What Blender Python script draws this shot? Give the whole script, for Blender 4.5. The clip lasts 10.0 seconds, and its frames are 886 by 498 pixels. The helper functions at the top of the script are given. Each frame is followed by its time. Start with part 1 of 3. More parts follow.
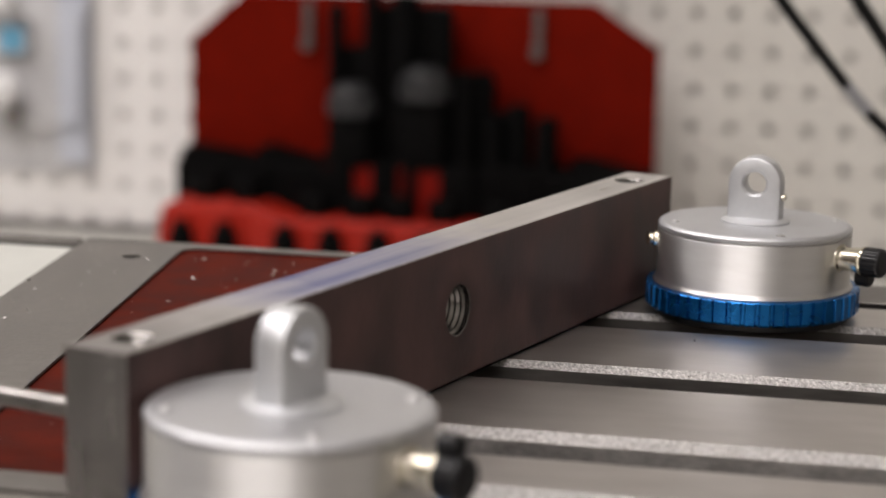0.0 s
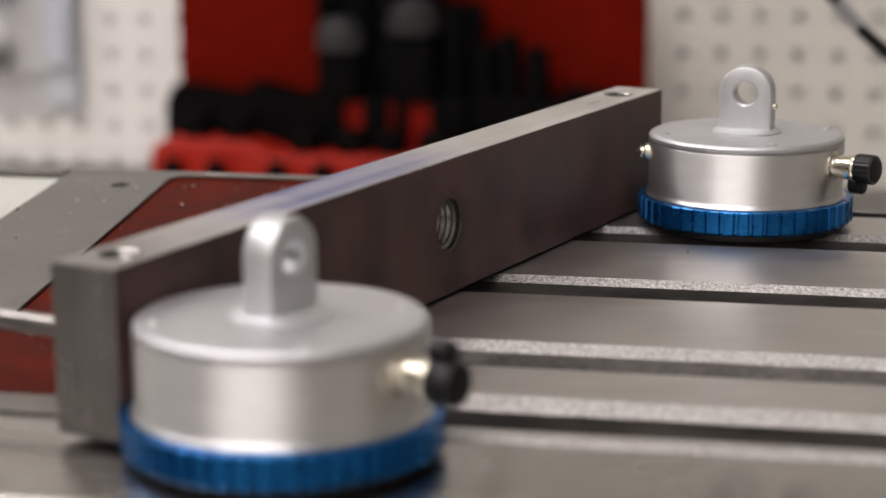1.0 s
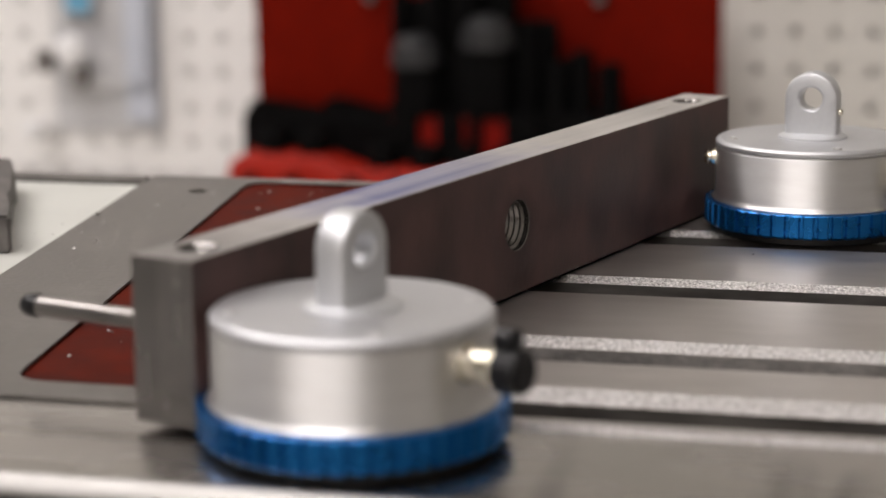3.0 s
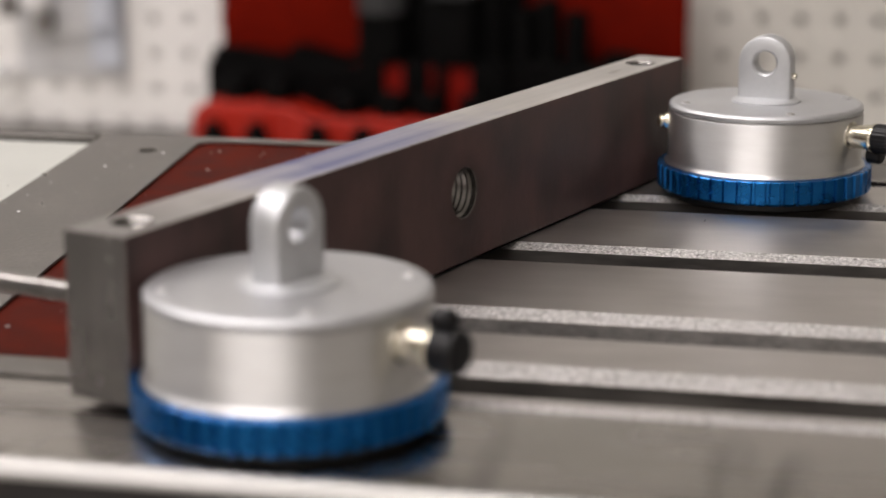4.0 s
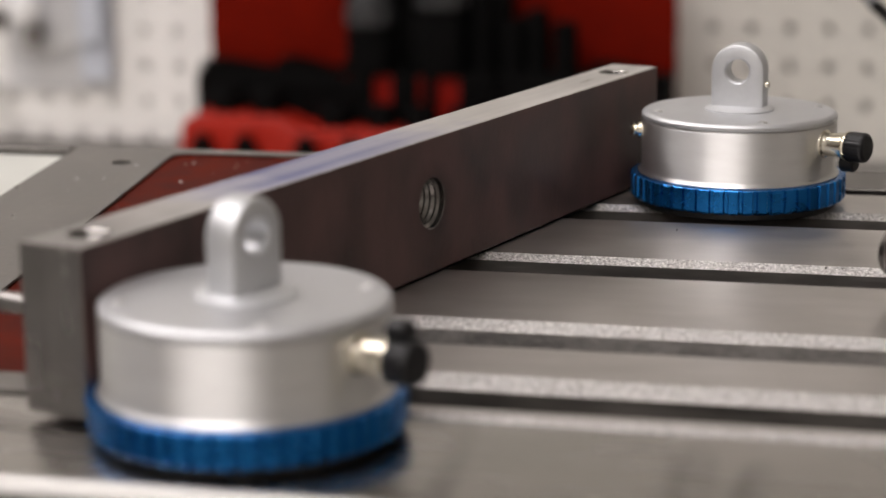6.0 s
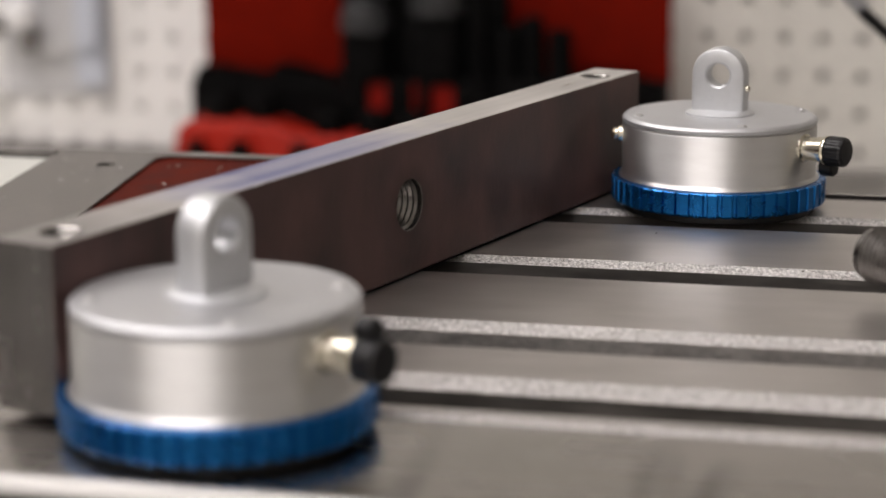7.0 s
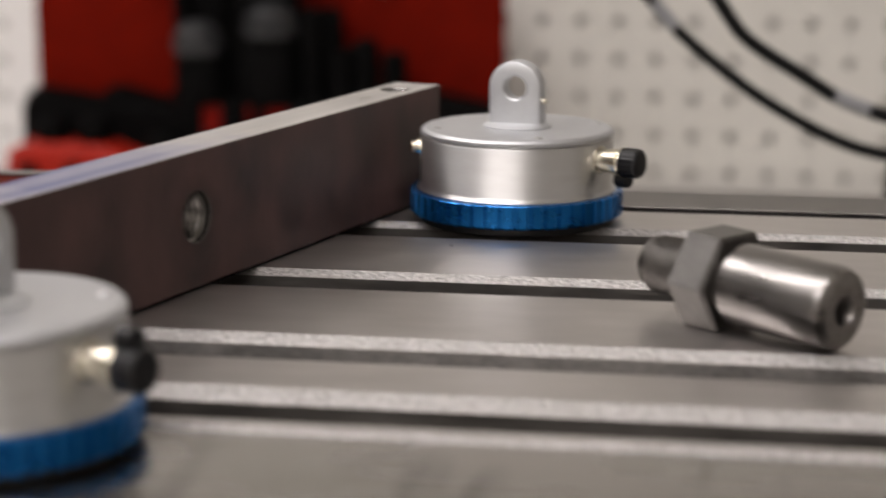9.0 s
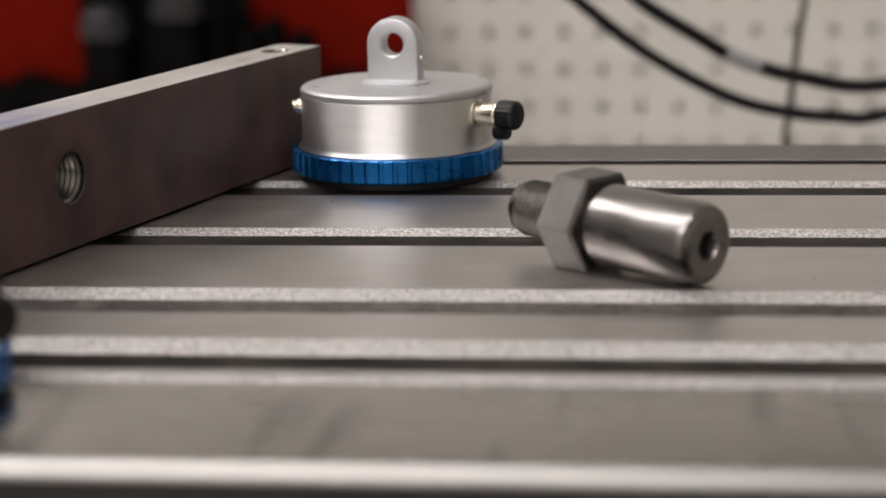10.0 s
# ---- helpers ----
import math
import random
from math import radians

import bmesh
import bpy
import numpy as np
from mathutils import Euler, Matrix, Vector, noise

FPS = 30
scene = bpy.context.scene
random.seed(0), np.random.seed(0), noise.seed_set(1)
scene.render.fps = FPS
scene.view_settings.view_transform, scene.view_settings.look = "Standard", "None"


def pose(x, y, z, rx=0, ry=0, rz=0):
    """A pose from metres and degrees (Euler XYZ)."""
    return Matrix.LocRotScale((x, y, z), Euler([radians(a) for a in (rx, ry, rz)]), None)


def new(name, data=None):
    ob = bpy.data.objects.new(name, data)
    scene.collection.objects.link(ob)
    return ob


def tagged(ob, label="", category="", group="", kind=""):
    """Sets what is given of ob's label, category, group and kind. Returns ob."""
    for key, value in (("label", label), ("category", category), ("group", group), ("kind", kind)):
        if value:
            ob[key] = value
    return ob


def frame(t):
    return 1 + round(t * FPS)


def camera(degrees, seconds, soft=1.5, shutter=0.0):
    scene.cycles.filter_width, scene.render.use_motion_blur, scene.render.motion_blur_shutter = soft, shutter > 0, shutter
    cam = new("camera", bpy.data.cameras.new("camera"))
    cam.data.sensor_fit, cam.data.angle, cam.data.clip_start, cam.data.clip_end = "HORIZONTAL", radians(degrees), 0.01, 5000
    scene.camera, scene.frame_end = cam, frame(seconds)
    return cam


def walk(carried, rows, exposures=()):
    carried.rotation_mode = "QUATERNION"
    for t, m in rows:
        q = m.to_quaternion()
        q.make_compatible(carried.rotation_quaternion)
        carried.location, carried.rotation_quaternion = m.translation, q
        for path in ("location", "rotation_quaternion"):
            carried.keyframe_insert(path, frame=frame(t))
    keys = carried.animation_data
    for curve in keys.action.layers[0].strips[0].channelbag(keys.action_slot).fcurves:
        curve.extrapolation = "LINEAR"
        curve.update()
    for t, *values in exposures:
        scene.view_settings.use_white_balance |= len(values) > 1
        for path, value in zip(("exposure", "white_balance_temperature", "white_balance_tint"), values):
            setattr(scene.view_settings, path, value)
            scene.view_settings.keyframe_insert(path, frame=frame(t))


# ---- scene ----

# ---------------------------------------------------------------- camera
cam = camera(24.52, 10.0, soft=1.5, shutter=0.4)
cam.data.dof.use_dof = True
cam.data.dof.focus_distance = 0.437
cam.data.dof.aperture_fstop = 14.0
# seconds, place, tilt, turn, roll
PATH = [
    (0, 0.0217, -0.4777, 0.1031, -10.69, 11.41, 1.18),
    (0.5, 0.0217, -0.4778, 0.0982, -11.13, 10.87, 0.32),
    (1, 0.0223, -0.4754, 0.0972, -12.34, 11.26, -0.21),
    (1.5, 0.0247, -0.4744, 0.0973, -11.74, 11.49, 0.02),
    (2, 0.0201, -0.4787, 0.0990, -12.33, 13.49, 0.11),
    (2.2, 0.0246, -0.4803, 0.0945, -11.67, 12.72, -0.34),
    (3.3, 0.0258, -0.4855, 0.0956, -11.84, 13.61, -0.59),
    (3.5, 0.0254, -0.4847, 0.0985, -12.51, 13.51, -0.70),
    (4, 0.0300, -0.4782, 0.0995, -13.42, 12.70, -0.19),
    (4.5, 0.0330, -0.4740, 0.0977, -13.47, 12.40, 0.06),
    (5, 0.0351, -0.4751, 0.0975, -12.85, 12.36, -0.57),
    (5.2, 0.0333, -0.4765, 0.0980, -13.16, 12.26, -0.02),
    (6.3, 0.0377, -0.4737, 0.0986, -13.04, 12.75, -0.65),
    (6.5, 0.0392, -0.4747, 0.0982, -12.86, 12.41, -0.41),
    (7, 0.0406, -0.4745, 0.0973, -12.83, 12.72, -0.27),
    (7.5, 0.0411, -0.4809, 0.0994, -11.55, 12.74, -0.35),
    (8, 0.0411, -0.4803, 0.1009, -11.76, 12.81, -0.62),
    (8.5, 0.0445, -0.4795, 0.1003, -11.82, 12.02, 0.16),
    (9, 0.0537, -0.4702, 0.0937, -12.07, 8.61, 0.18),
    (9.5, 0.0583, -0.4692, 0.0906, -13.02, 6.88, -0.35),
    (10, 0.0657, -0.4736, 0.0872, -12.45, 6.68, -1.26),
]
walk(cam, [(t, pose(x, y, z, 90 + tilt, 0, turn) @ pose(0, 0, 0, 0, 0, roll)) for t, x, y, z, tilt, turn, roll in PATH])

# ---------------------------------------------------------------- world and lamps
world = bpy.data.worlds.new("workshop_air")
world.use_nodes = True
world.node_tree.nodes["Background"].inputs[0].default_value = (0.9, 0.93, 1.0, 1)
world.node_tree.nodes["Background"].inputs[1].default_value = 0.04
scene.world = world


def ceiling_lamp(x, y, watts, sx, sy):
    data = bpy.data.lights.new("assumed_lamp_light", "AREA")
    data.shape, data.size, data.size_y, data.energy, data.color = "RECTANGLE", sx, sy, watts, (1.0, 0.935, 0.945)
    ob = new("assumed_lamp_light", data)
    ob.matrix_world = pose(x, y, 1.46)
    return ob


ceiling_lamp(-0.65, -0.42, 11, 1.5, 0.25)
# unseen lamp added to brighten the left side of the pegboard
ceiling_lamp(-1.45, 0.2, 12, 1.1, 0.25)
# unseen lamp added behind the camera to light floor and puck bodies
ceiling_lamp(-0.45, -1.45, 17.5, 1.5, 0.25)
scene.view_settings.exposure = 0.0


# ---------------------------------------------------------------- materials
def material(name, color, rough=0.5, metal=0.0, color2=None, scale=40.0, stretch=(1, 1, 1), bump=0.0, bump_scale=None, rough_var=0.0, detail=6.0, spec=0.5, big=None):
    """Principled surface with two scales of noise in colour, and noise in gloss and relief."""
    m = bpy.data.materials.new(name)
    m.use_nodes = True
    n, l = m.node_tree.nodes, m.node_tree.links
    b = n["Principled BSDF"]
    b.inputs["Roughness"].default_value, b.inputs["Metallic"].default_value = rough, metal
    b.inputs["Specular IOR Level"].default_value = spec
    co = n.new("ShaderNodeTexCoord")
    mp = n.new("ShaderNodeMapping")
    mp.inputs["Scale"].default_value = stretch
    l.new(co.outputs["Object"], mp.inputs[0])
    fine = n.new("ShaderNodeTexNoise")
    fine.inputs["Scale"].default_value, fine.inputs["Detail"].default_value = scale, detail
    l.new(mp.outputs[0], fine.inputs["Vector"])
    coarse = n.new("ShaderNodeTexNoise")
    coarse.inputs["Scale"].default_value, coarse.inputs["Detail"].default_value = big or scale / 9, 3
    l.new(co.outputs["Object"], coarse.inputs["Vector"])
    mix = n.new("ShaderNodeMath")
    mix.operation = "MULTIPLY_ADD"
    mix.inputs[1].default_value = 0.5
    half = n.new("ShaderNodeMath")
    half.operation = "MULTIPLY"
    half.inputs[1].default_value = 0.5
    l.new(coarse.outputs["Fac"], half.inputs[0])
    l.new(fine.outputs["Fac"], mix.inputs[0])
    l.new(half.outputs[0], mix.inputs[2])
    ramp = n.new("ShaderNodeValToRGB")
    c2 = color2 or tuple(c * 0.75 for c in color)
    ramp.color_ramp.elements[0].position, ramp.color_ramp.elements[0].color = 0.36, (*c2, 1)
    ramp.color_ramp.elements[1].position, ramp.color_ramp.elements[1].color = 0.64, (*color, 1)
    l.new(mix.outputs[0], ramp.inputs[0])
    l.new(ramp.outputs[0], b.inputs["Base Color"])
    if rough_var:
        rr = n.new("ShaderNodeMapRange")
        rr.inputs["From Min"].default_value, rr.inputs["From Max"].default_value = 0.3, 0.7
        rr.inputs["To Min"].default_value, rr.inputs["To Max"].default_value = max(rough - rough_var, 0.03), rough + rough_var
        l.new(mix.outputs[0], rr.inputs[0])
        l.new(rr.outputs[0], b.inputs["Roughness"])
    if bump:
        bn = n.new("ShaderNodeTexNoise")
        bn.inputs["Scale"].default_value, bn.inputs["Detail"].default_value = bump_scale or scale * 2, 4
        l.new(mp.outputs[0], bn.inputs["Vector"])
        bp = n.new("ShaderNodeBump")
        bp.inputs["Strength"].default_value, bp.inputs["Distance"].default_value = bump, 0.0005
        l.new(bn.outputs["Fac"], bp.inputs["Height"])
        l.new(bp.outputs[0], b.inputs["Normal"])
    return m


M_TABLE = material("ground_iron", (0.64, 0.61, 0.59), 0.385, 1.0, (0.53, 0.505, 0.485), 190, (0.35, 1, 1), 0.06, 500, 0.05, big=26)
# greyer and rougher than the ledge, toning down the edge highlight by colour
M_EDGE = material("rounded_edge_iron", (0.345, 0.335, 0.32), 0.42, 1.0, (0.27, 0.262, 0.25), 200, (0.2, 1, 1), 0.1, 500, 0.06)
# near-black of the front face; also carries the shade of the rear gutter wall
M_NEARBLACK = material("near_black_face", (0.020, 0.016, 0.015), 0.5, 0.0, (0.012, 0.010, 0.009), 60)
def rim_material():
    """Polished iron with faint wiped oil smears running from front to back."""
    m = material("polished_iron", (0.43, 0.41, 0.385), 0.27, 1.0, (0.36, 0.345, 0.325), 120, (0.2, 1, 1), 0.012, 400, 0.05, big=22)
    n, l = m.node_tree.nodes, m.node_tree.links
    b = n["Principled BSDF"]
    old = b.inputs["Base Color"].links[0].from_socket
    co, mp, nz, rp = n.new("ShaderNodeTexCoord"), n.new("ShaderNodeMapping"), n.new("ShaderNodeTexNoise"), n.new("ShaderNodeValToRGB")
    mp.inputs["Scale"].default_value = (110, 14, 1)
    mp.inputs["Rotation"].default_value = (0, 0, 0.12)
    nz.inputs["Scale"].default_value, nz.inputs["Detail"].default_value = 1.0, 1.0
    rp.color_ramp.elements[0].position, rp.color_ramp.elements[0].color = 0.60, (1, 1, 1, 1)
    rp.color_ramp.elements[1].position, rp.color_ramp.elements[1].color = 0.72, (0.66, 0.66, 0.67, 1)
    mx = n.new("ShaderNodeMix")
    mx.data_type, mx.blend_type = "RGBA", "MULTIPLY"
    mx.inputs["Factor"].default_value = 1.0
    l.new(co.outputs["Object"], mp.inputs[0])
    l.new(mp.outputs[0], nz.inputs["Vector"])
    l.new(nz.outputs["Fac"], rp.inputs[0])
    l.new(old, mx.inputs[6])
    l.new(rp.outputs[0], mx.inputs[7])
    l.new(mx.outputs[2], b.inputs["Base Color"])
    return m


M_RIM = rim_material()
# planed grain, with the chamfers' sparkle and overhead shine put into the pale flecks
M_CHAMFER = material("rough_planed_glint_iron", (0.95, 0.93, 0.91), 0.37, 1.0, (0.30, 0.29, 0.28), 3600, (0.6, 1, 1), 0.8, 4600, 0.12, detail=2.0, big=1600)
# recess shade of slots and gutters is deepened in this darker iron colour
M_SLOT = material("shaded_slot_iron", (0.19, 0.176, 0.163), 0.5, 0.7, (0.085, 0.079, 0.073), 300, (0.2, 1, 1), 0.3, 900, 0.1)
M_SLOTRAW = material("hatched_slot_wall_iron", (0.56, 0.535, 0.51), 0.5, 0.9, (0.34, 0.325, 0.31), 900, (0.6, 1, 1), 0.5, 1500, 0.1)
M_CAST = material("dull_cast_iron", (0.28, 0.265, 0.25), 0.48, 1.0, (0.18, 0.17, 0.16), 260, (1, 1, 1), 0.3, 900, 0.12, big=60)
M_REDPAINT = material("dark_red_enamel", (0.108, 0.012, 0.005), 0.62, 0.0, (0.042, 0.005, 0.003), 90, (1, 1, 1), 0.05, 400, 0.08, spec=0.03, big=30)
M_CHIP = material("metal_chip", (0.46, 0.445, 0.43), 0.4, 1.0)
M_BARFACE = material("mill_scale_steel", (0.125, 0.066, 0.060), 0.52, 0.08, (0.036, 0.0215, 0.0205), 95, (1, 1, 0.6), 0.15, 700, 0.12, spec=0.38, big=30)
M_BAREND = material("ground_steel_end", (0.50, 0.48, 0.465), 0.26, 1.0, (0.42, 0.404, 0.39), 260, (1, 1, 0.06), 0.04, 700, 0.07, big=60)
M_THREAD = material("cut_thread_steel", (0.32, 0.305, 0.29), 0.27, 1.0, (0.21, 0.20, 0.19), 300)
M_ALU = material("satin_aluminium_body", (0.76, 0.755, 0.745), 0.41, 0.95, (0.68, 0.67, 0.66), 300, (0.3, 0.3, 1.5), 0.0, 900, 0.04, big=70)
# turned body: gloss drawn out across the fine turning lines
_n, _l = M_ALU.node_tree.nodes, M_ALU.node_tree.links
_tan = _n.new("ShaderNodeTangent")
_tan.direction_type, _tan.axis = "RADIAL", "Z"
_l.new(_tan.outputs[0], _n["Principled BSDF"].inputs["Tangent"])
_n["Principled BSDF"].inputs["Anisotropic"].default_value = 0.78
_n["Principled BSDF"].inputs["Anisotropic Rotation"].default_value = 0.25
M_ALUTOP = material("blasted_aluminium", (0.64, 0.645, 0.66), 0.49, 0.87, (0.59, 0.595, 0.61), 700, (1, 1, 1), 0.10, 1800, 0.04, big=60)
M_LUG = material("bright_satin_aluminium", (0.70, 0.71, 0.725), 0.49, 0.82, (0.65, 0.66, 0.675), 700, (1, 1, 1), 0.10, 1800, 0.04, big=60)
M_BLUE = material("blue_anodised_aluminium", (0.012, 0.155, 0.44), 0.27, 0.88, (0.009, 0.118, 0.36), 300, (1, 1, 1), 0.05, 800, 0.04)
M_NICKEL = material("nickel_plated_brass", (0.84, 0.80, 0.67), 0.20, 1.0, (0.76, 0.71, 0.58), 200)
M_BLACK = material("black_plastic_cap", (0.010, 0.010, 0.011), 0.34, 0.0, (0.006, 0.006, 0.007), 200, (1, 1, 1), 0.1, 700, spec=0.35)
M_RUBBER = material("black_rubber_foot", (0.012, 0.012, 0.012), 0.6)
M_FITTING = material("turned_stainless_steel", (0.36, 0.342, 0.328), 0.31, 1.0, (0.24, 0.228, 0.218), 700, (1, 1, 0.12), 0.04, 900, 0.06)
M_MALETHREAD = material("dark_cut_thread_steel", (0.23, 0.218, 0.206), 0.36, 1.0, (0.12, 0.114, 0.108), 700, (1, 1, 1), 0.3, 1500, 0.1)
M_HEX = material("milled_hex_steel", (0.185, 0.177, 0.168), 0.36, 1.0, (0.135, 0.129, 0.122), 400, (1, 1, 1), 0.15, 900, 0.06)
M_PEG = material("cream_painted_pegboard", (0.70, 0.675, 0.63), 0.42, 0.0, (0.65, 0.625, 0.58), 14, (1, 1, 1), 0.15, 120, 0.08, big=3)
M_PEGWHITE = material("white_painted_pegboard", (0.88, 0.855, 0.835), 0.42, 0.0, (0.83, 0.81, 0.79), 14, (1, 1, 1), 0.15, 120, 0.08, big=3)
M_BACKING = material("pale_board_backing", (0.66, 0.63, 0.60), 0.8, 0.0, (0.58, 0.56, 0.53), 20)
M_WALLGREY = material("dark_reflection_wall", (0.24, 0.235, 0.23), 0.6, 0.0, (0.20, 0.195, 0.19), 6, (1, 1, 1), 0.2, 80)
M_PALE = material("pale_green_white_paint", (0.64, 0.645, 0.60), 0.5, 0.0, (0.55, 0.555, 0.515), 45, (1, 1, 1), 0.2, 300, 0.08, big=9)
M_RACKMID = material("deep_red_plastic", (0.30, 0.010, 0.005), 0.5, 0.0, (0.20, 0.007, 0.004), 50, spec=0.1)
# shade seen through the peg holes is put into this darker wall colour
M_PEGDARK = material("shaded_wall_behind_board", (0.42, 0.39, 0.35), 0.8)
M_WALL = material("off_white_wall_paint", (0.72, 0.70, 0.66), 0.6, 0.0, (0.66, 0.64, 0.60), 6, (1, 1, 1), 0.2, 80)
M_CEIL = material("white_ceiling_paint", (0.80, 0.79, 0.76), 0.7, 0.0, (0.74, 0.73, 0.70), 5)
M_FLOOR = material("pale_bounce_floor", (0.55, 0.53, 0.50), 0.5, 0.0, (0.46, 0.44, 0.42), 9, (1, 1, 1), 0.3, 60)
M_BENCH = material("pale_laminate_bench", (0.74, 0.73, 0.68), 0.45, 0.0, (0.68, 0.67, 0.62), 12)
M_RACKRED = material("red_powder_coat", (0.160, 0.0062, 0.0018), 0.6, 0.0, (0.112, 0.0044, 0.0013), 50, (1, 1, 1), 0.1, 300, 0.06, spec=0.03)
M_TRAYRED = material("bright_red_plastic_tray", (0.45, 0.020, 0.009), 0.42, 0.0, (0.36, 0.015, 0.007), 50, spec=0.25)
M_OXIDE = material("black_oxide_steel", (0.0055, 0.005, 0.005), 0.65, 0.0, (0.003, 0.003, 0.003), 120, (1, 1, 1), 0.2, 400, 0.08, spec=0.03)
M_NUTTOP = material("worn_oxide_steel", (0.055, 0.055, 0.058), 0.5, 0.4, (0.02, 0.02, 0.021), 200)
M_CASTDARK = material("dark_grey_lump", (0.24, 0.22, 0.21), 0.45, 0.6, (0.15, 0.14, 0.13), 120)
M_CASTROUGH = material("scaly_cast_iron", (0.20, 0.185, 0.175), 0.6, 0.5, (0.07, 0.064, 0.06), 260, (1, 1, 0.35), 0.8, 500, 0.1, big=90)
M_CABLE = material("black_rubber_cable", (0.008, 0.0075, 0.0075), 0.5, 0.0, (0.005, 0.005, 0.005), 90, spec=0.2)
M_CABLETAG = material("grey_cable_sleeve", (0.35, 0.35, 0.36), 0.5)
M_CORD = material("grey_cord", (0.06, 0.055, 0.05), 0.6)
M_HOOK = material("dull_zinc_hook", (0.16, 0.145, 0.14), 0.45, 0.8)
M_CHROME = material("bright_zinc_plate", (0.70, 0.70, 0.70), 0.34, 1.0, (0.6, 0.6, 0.6), 100)
M_BLISTER = material("clear_grey_blister_plastic", (0.60, 0.595, 0.60), 0.3, 0.0, (0.50, 0.495, 0.505), 30, big=12)
M_BLUEGREY = material("blue_grey_clear_plastic", (0.56, 0.585, 0.65), 0.3, 0.0, (0.50, 0.53, 0.60), 30, big=12)
M_KNOB = material("shine_white_knob", (0.86, 0.85, 0.85), 0.3, 0.0, (0.80, 0.79, 0.79), 60)
M_TAG = material("pale_blue_card", (0.16, 0.42, 0.62), 0.5)
M_LAMP = bpy.data.materials.new("lamp_diffuser")
M_LAMP.use_nodes = True
M_LAMP.node_tree.nodes["Principled BSDF"].inputs["Base Color"].default_value = (0.9, 0.9, 0.88, 1)
M_LAMP.node_tree.nodes["Principled BSDF"].inputs["Emission Color"].default_value = (1.0, 0.95, 0.88, 1)
M_LAMP.node_tree.nodes["Principled BSDF"].inputs["Emission Strength"].default_value = 3.0


def bar_top_material():
    """Ground steel with long grinding lines and a faded patch of blue layout dye."""
    m = material("ground_steel_with_blue_dye", (0.82, 0.80, 0.79), 0.34, 1.0, (0.62, 0.605, 0.60), 320, (0.05, 1, 1), 0.12, 700, 0.08, big=40)
    n, l = m.node_tree.nodes, m.node_tree.links
    b = n["Principled BSDF"]
    old = b.inputs["Base Color"].links[0].from_socket
    co = n.new("ShaderNodeTexCoord")
    sep = n.new("ShaderNodeSeparateXYZ")
    l.new(co.outputs["Object"], sep.inputs[0])
    nz = n.new("ShaderNodeTexNoise")
    nz.inputs["Scale"].default_value = 90
    l.new(co.outputs["Object"], nz.inputs["Vector"])
    wob = n.new("ShaderNodeMath")
    wob.operation = "MULTIPLY_ADD"
    wob.inputs[1].default_value = 0.03
    l.new(nz.outputs["Fac"], wob.inputs[0])
    l.new(sep.outputs["X"], wob.inputs[2])
    r = n.new("ShaderNodeValToRGB")
    el = r.color_ramp.elements
    el[0].position, el[0].color = 0.050, (0, 0, 0, 1)
    el[1].position, el[1].color = 0.078, (1, 1, 1, 1)
    e = el.new(0.112)
    e.color = (0.75, 0.75, 0.75, 1)
    e = el.new(0.146)
    e.color = (0, 0, 0, 1)
    l.new(wob.outputs[0], r.inputs[0])
    mx = n.new("ShaderNodeMix")
    mx.data_type = "RGBA"
    mp = n.new("ShaderNodeMapping")
    mp.inputs["Scale"].default_value = (6, 260, 1)
    st = n.new("ShaderNodeTexNoise")
    st.inputs["Scale"].default_value, st.inputs["Detail"].default_value = 1.0, 2.0
    sr = n.new("ShaderNodeMapRange")
    sr.inputs["From Min"].default_value, sr.inputs["From Max"].default_value = 0.40, 0.60
    sr.inputs["To Min"].default_value = 0.55
    mu = n.new("ShaderNodeMath")
    mu.operation = "MULTIPLY"
    l.new(co.outputs["Object"], mp.inputs[0])
    l.new(mp.outputs[0], st.inputs["Vector"])
    l.new(st.outputs["Fac"], sr.inputs[0])
    l.new(sr.outputs[0], mu.inputs[0])
    l.new(r.outputs[0], mu.inputs[1])
    l.new(mu.outputs[0], mx.inputs["Factor"])
    l.new(old, mx.inputs[6])
    mx.inputs[7].default_value = (0.060, 0.085, 0.36, 1)
    # dark reflection painted into the first few centimetres, with a ragged edge
    near_dark = n.new("ShaderNodeMapRange")
    near_dark.inputs["From Min"].default_value, near_dark.inputs["From Max"].default_value = 0.028, 0.062
    near_dark.inputs["To Min"].default_value, near_dark.inputs["To Max"].default_value = 0.85, 0.0
    darkened = n.new("ShaderNodeMix")
    darkened.data_type, darkened.blend_type = "RGBA", "MULTIPLY"
    darkened.inputs[7].default_value = (0.36, 0.35, 0.34, 1)
    l.new(wob.outputs[0], near_dark.inputs[0])
    l.new(near_dark.outputs[0], darkened.inputs["Factor"])
    l.new(mx.outputs[2], darkened.inputs[6])
    l.new(darkened.outputs[2], b.inputs["Base Color"])
    return m


M_BARTOP = bar_top_material()


def oil_halo(m, centre, inner, outer):
    """Soaked-in cutting oil round a drilled hole, with an uneven edge."""
    n, l = m.node_tree.nodes, m.node_tree.links
    b = n["Principled BSDF"]
    old = b.inputs["Base Color"].links[0].from_socket
    co, far, nz, add, rg, mx = n.new("ShaderNodeTexCoord"), n.new("ShaderNodeVectorMath"), n.new("ShaderNodeTexNoise"), n.new("ShaderNodeMath"), n.new("ShaderNodeMapRange"), n.new("ShaderNodeMix")
    far.operation, far.inputs[1].default_value = "DISTANCE", centre
    nz.inputs["Scale"].default_value = 220
    add.operation, add.inputs[1].default_value = "MULTIPLY_ADD", 0.003
    rg.inputs["From Min"].default_value, rg.inputs["From Max"].default_value = inner, outer
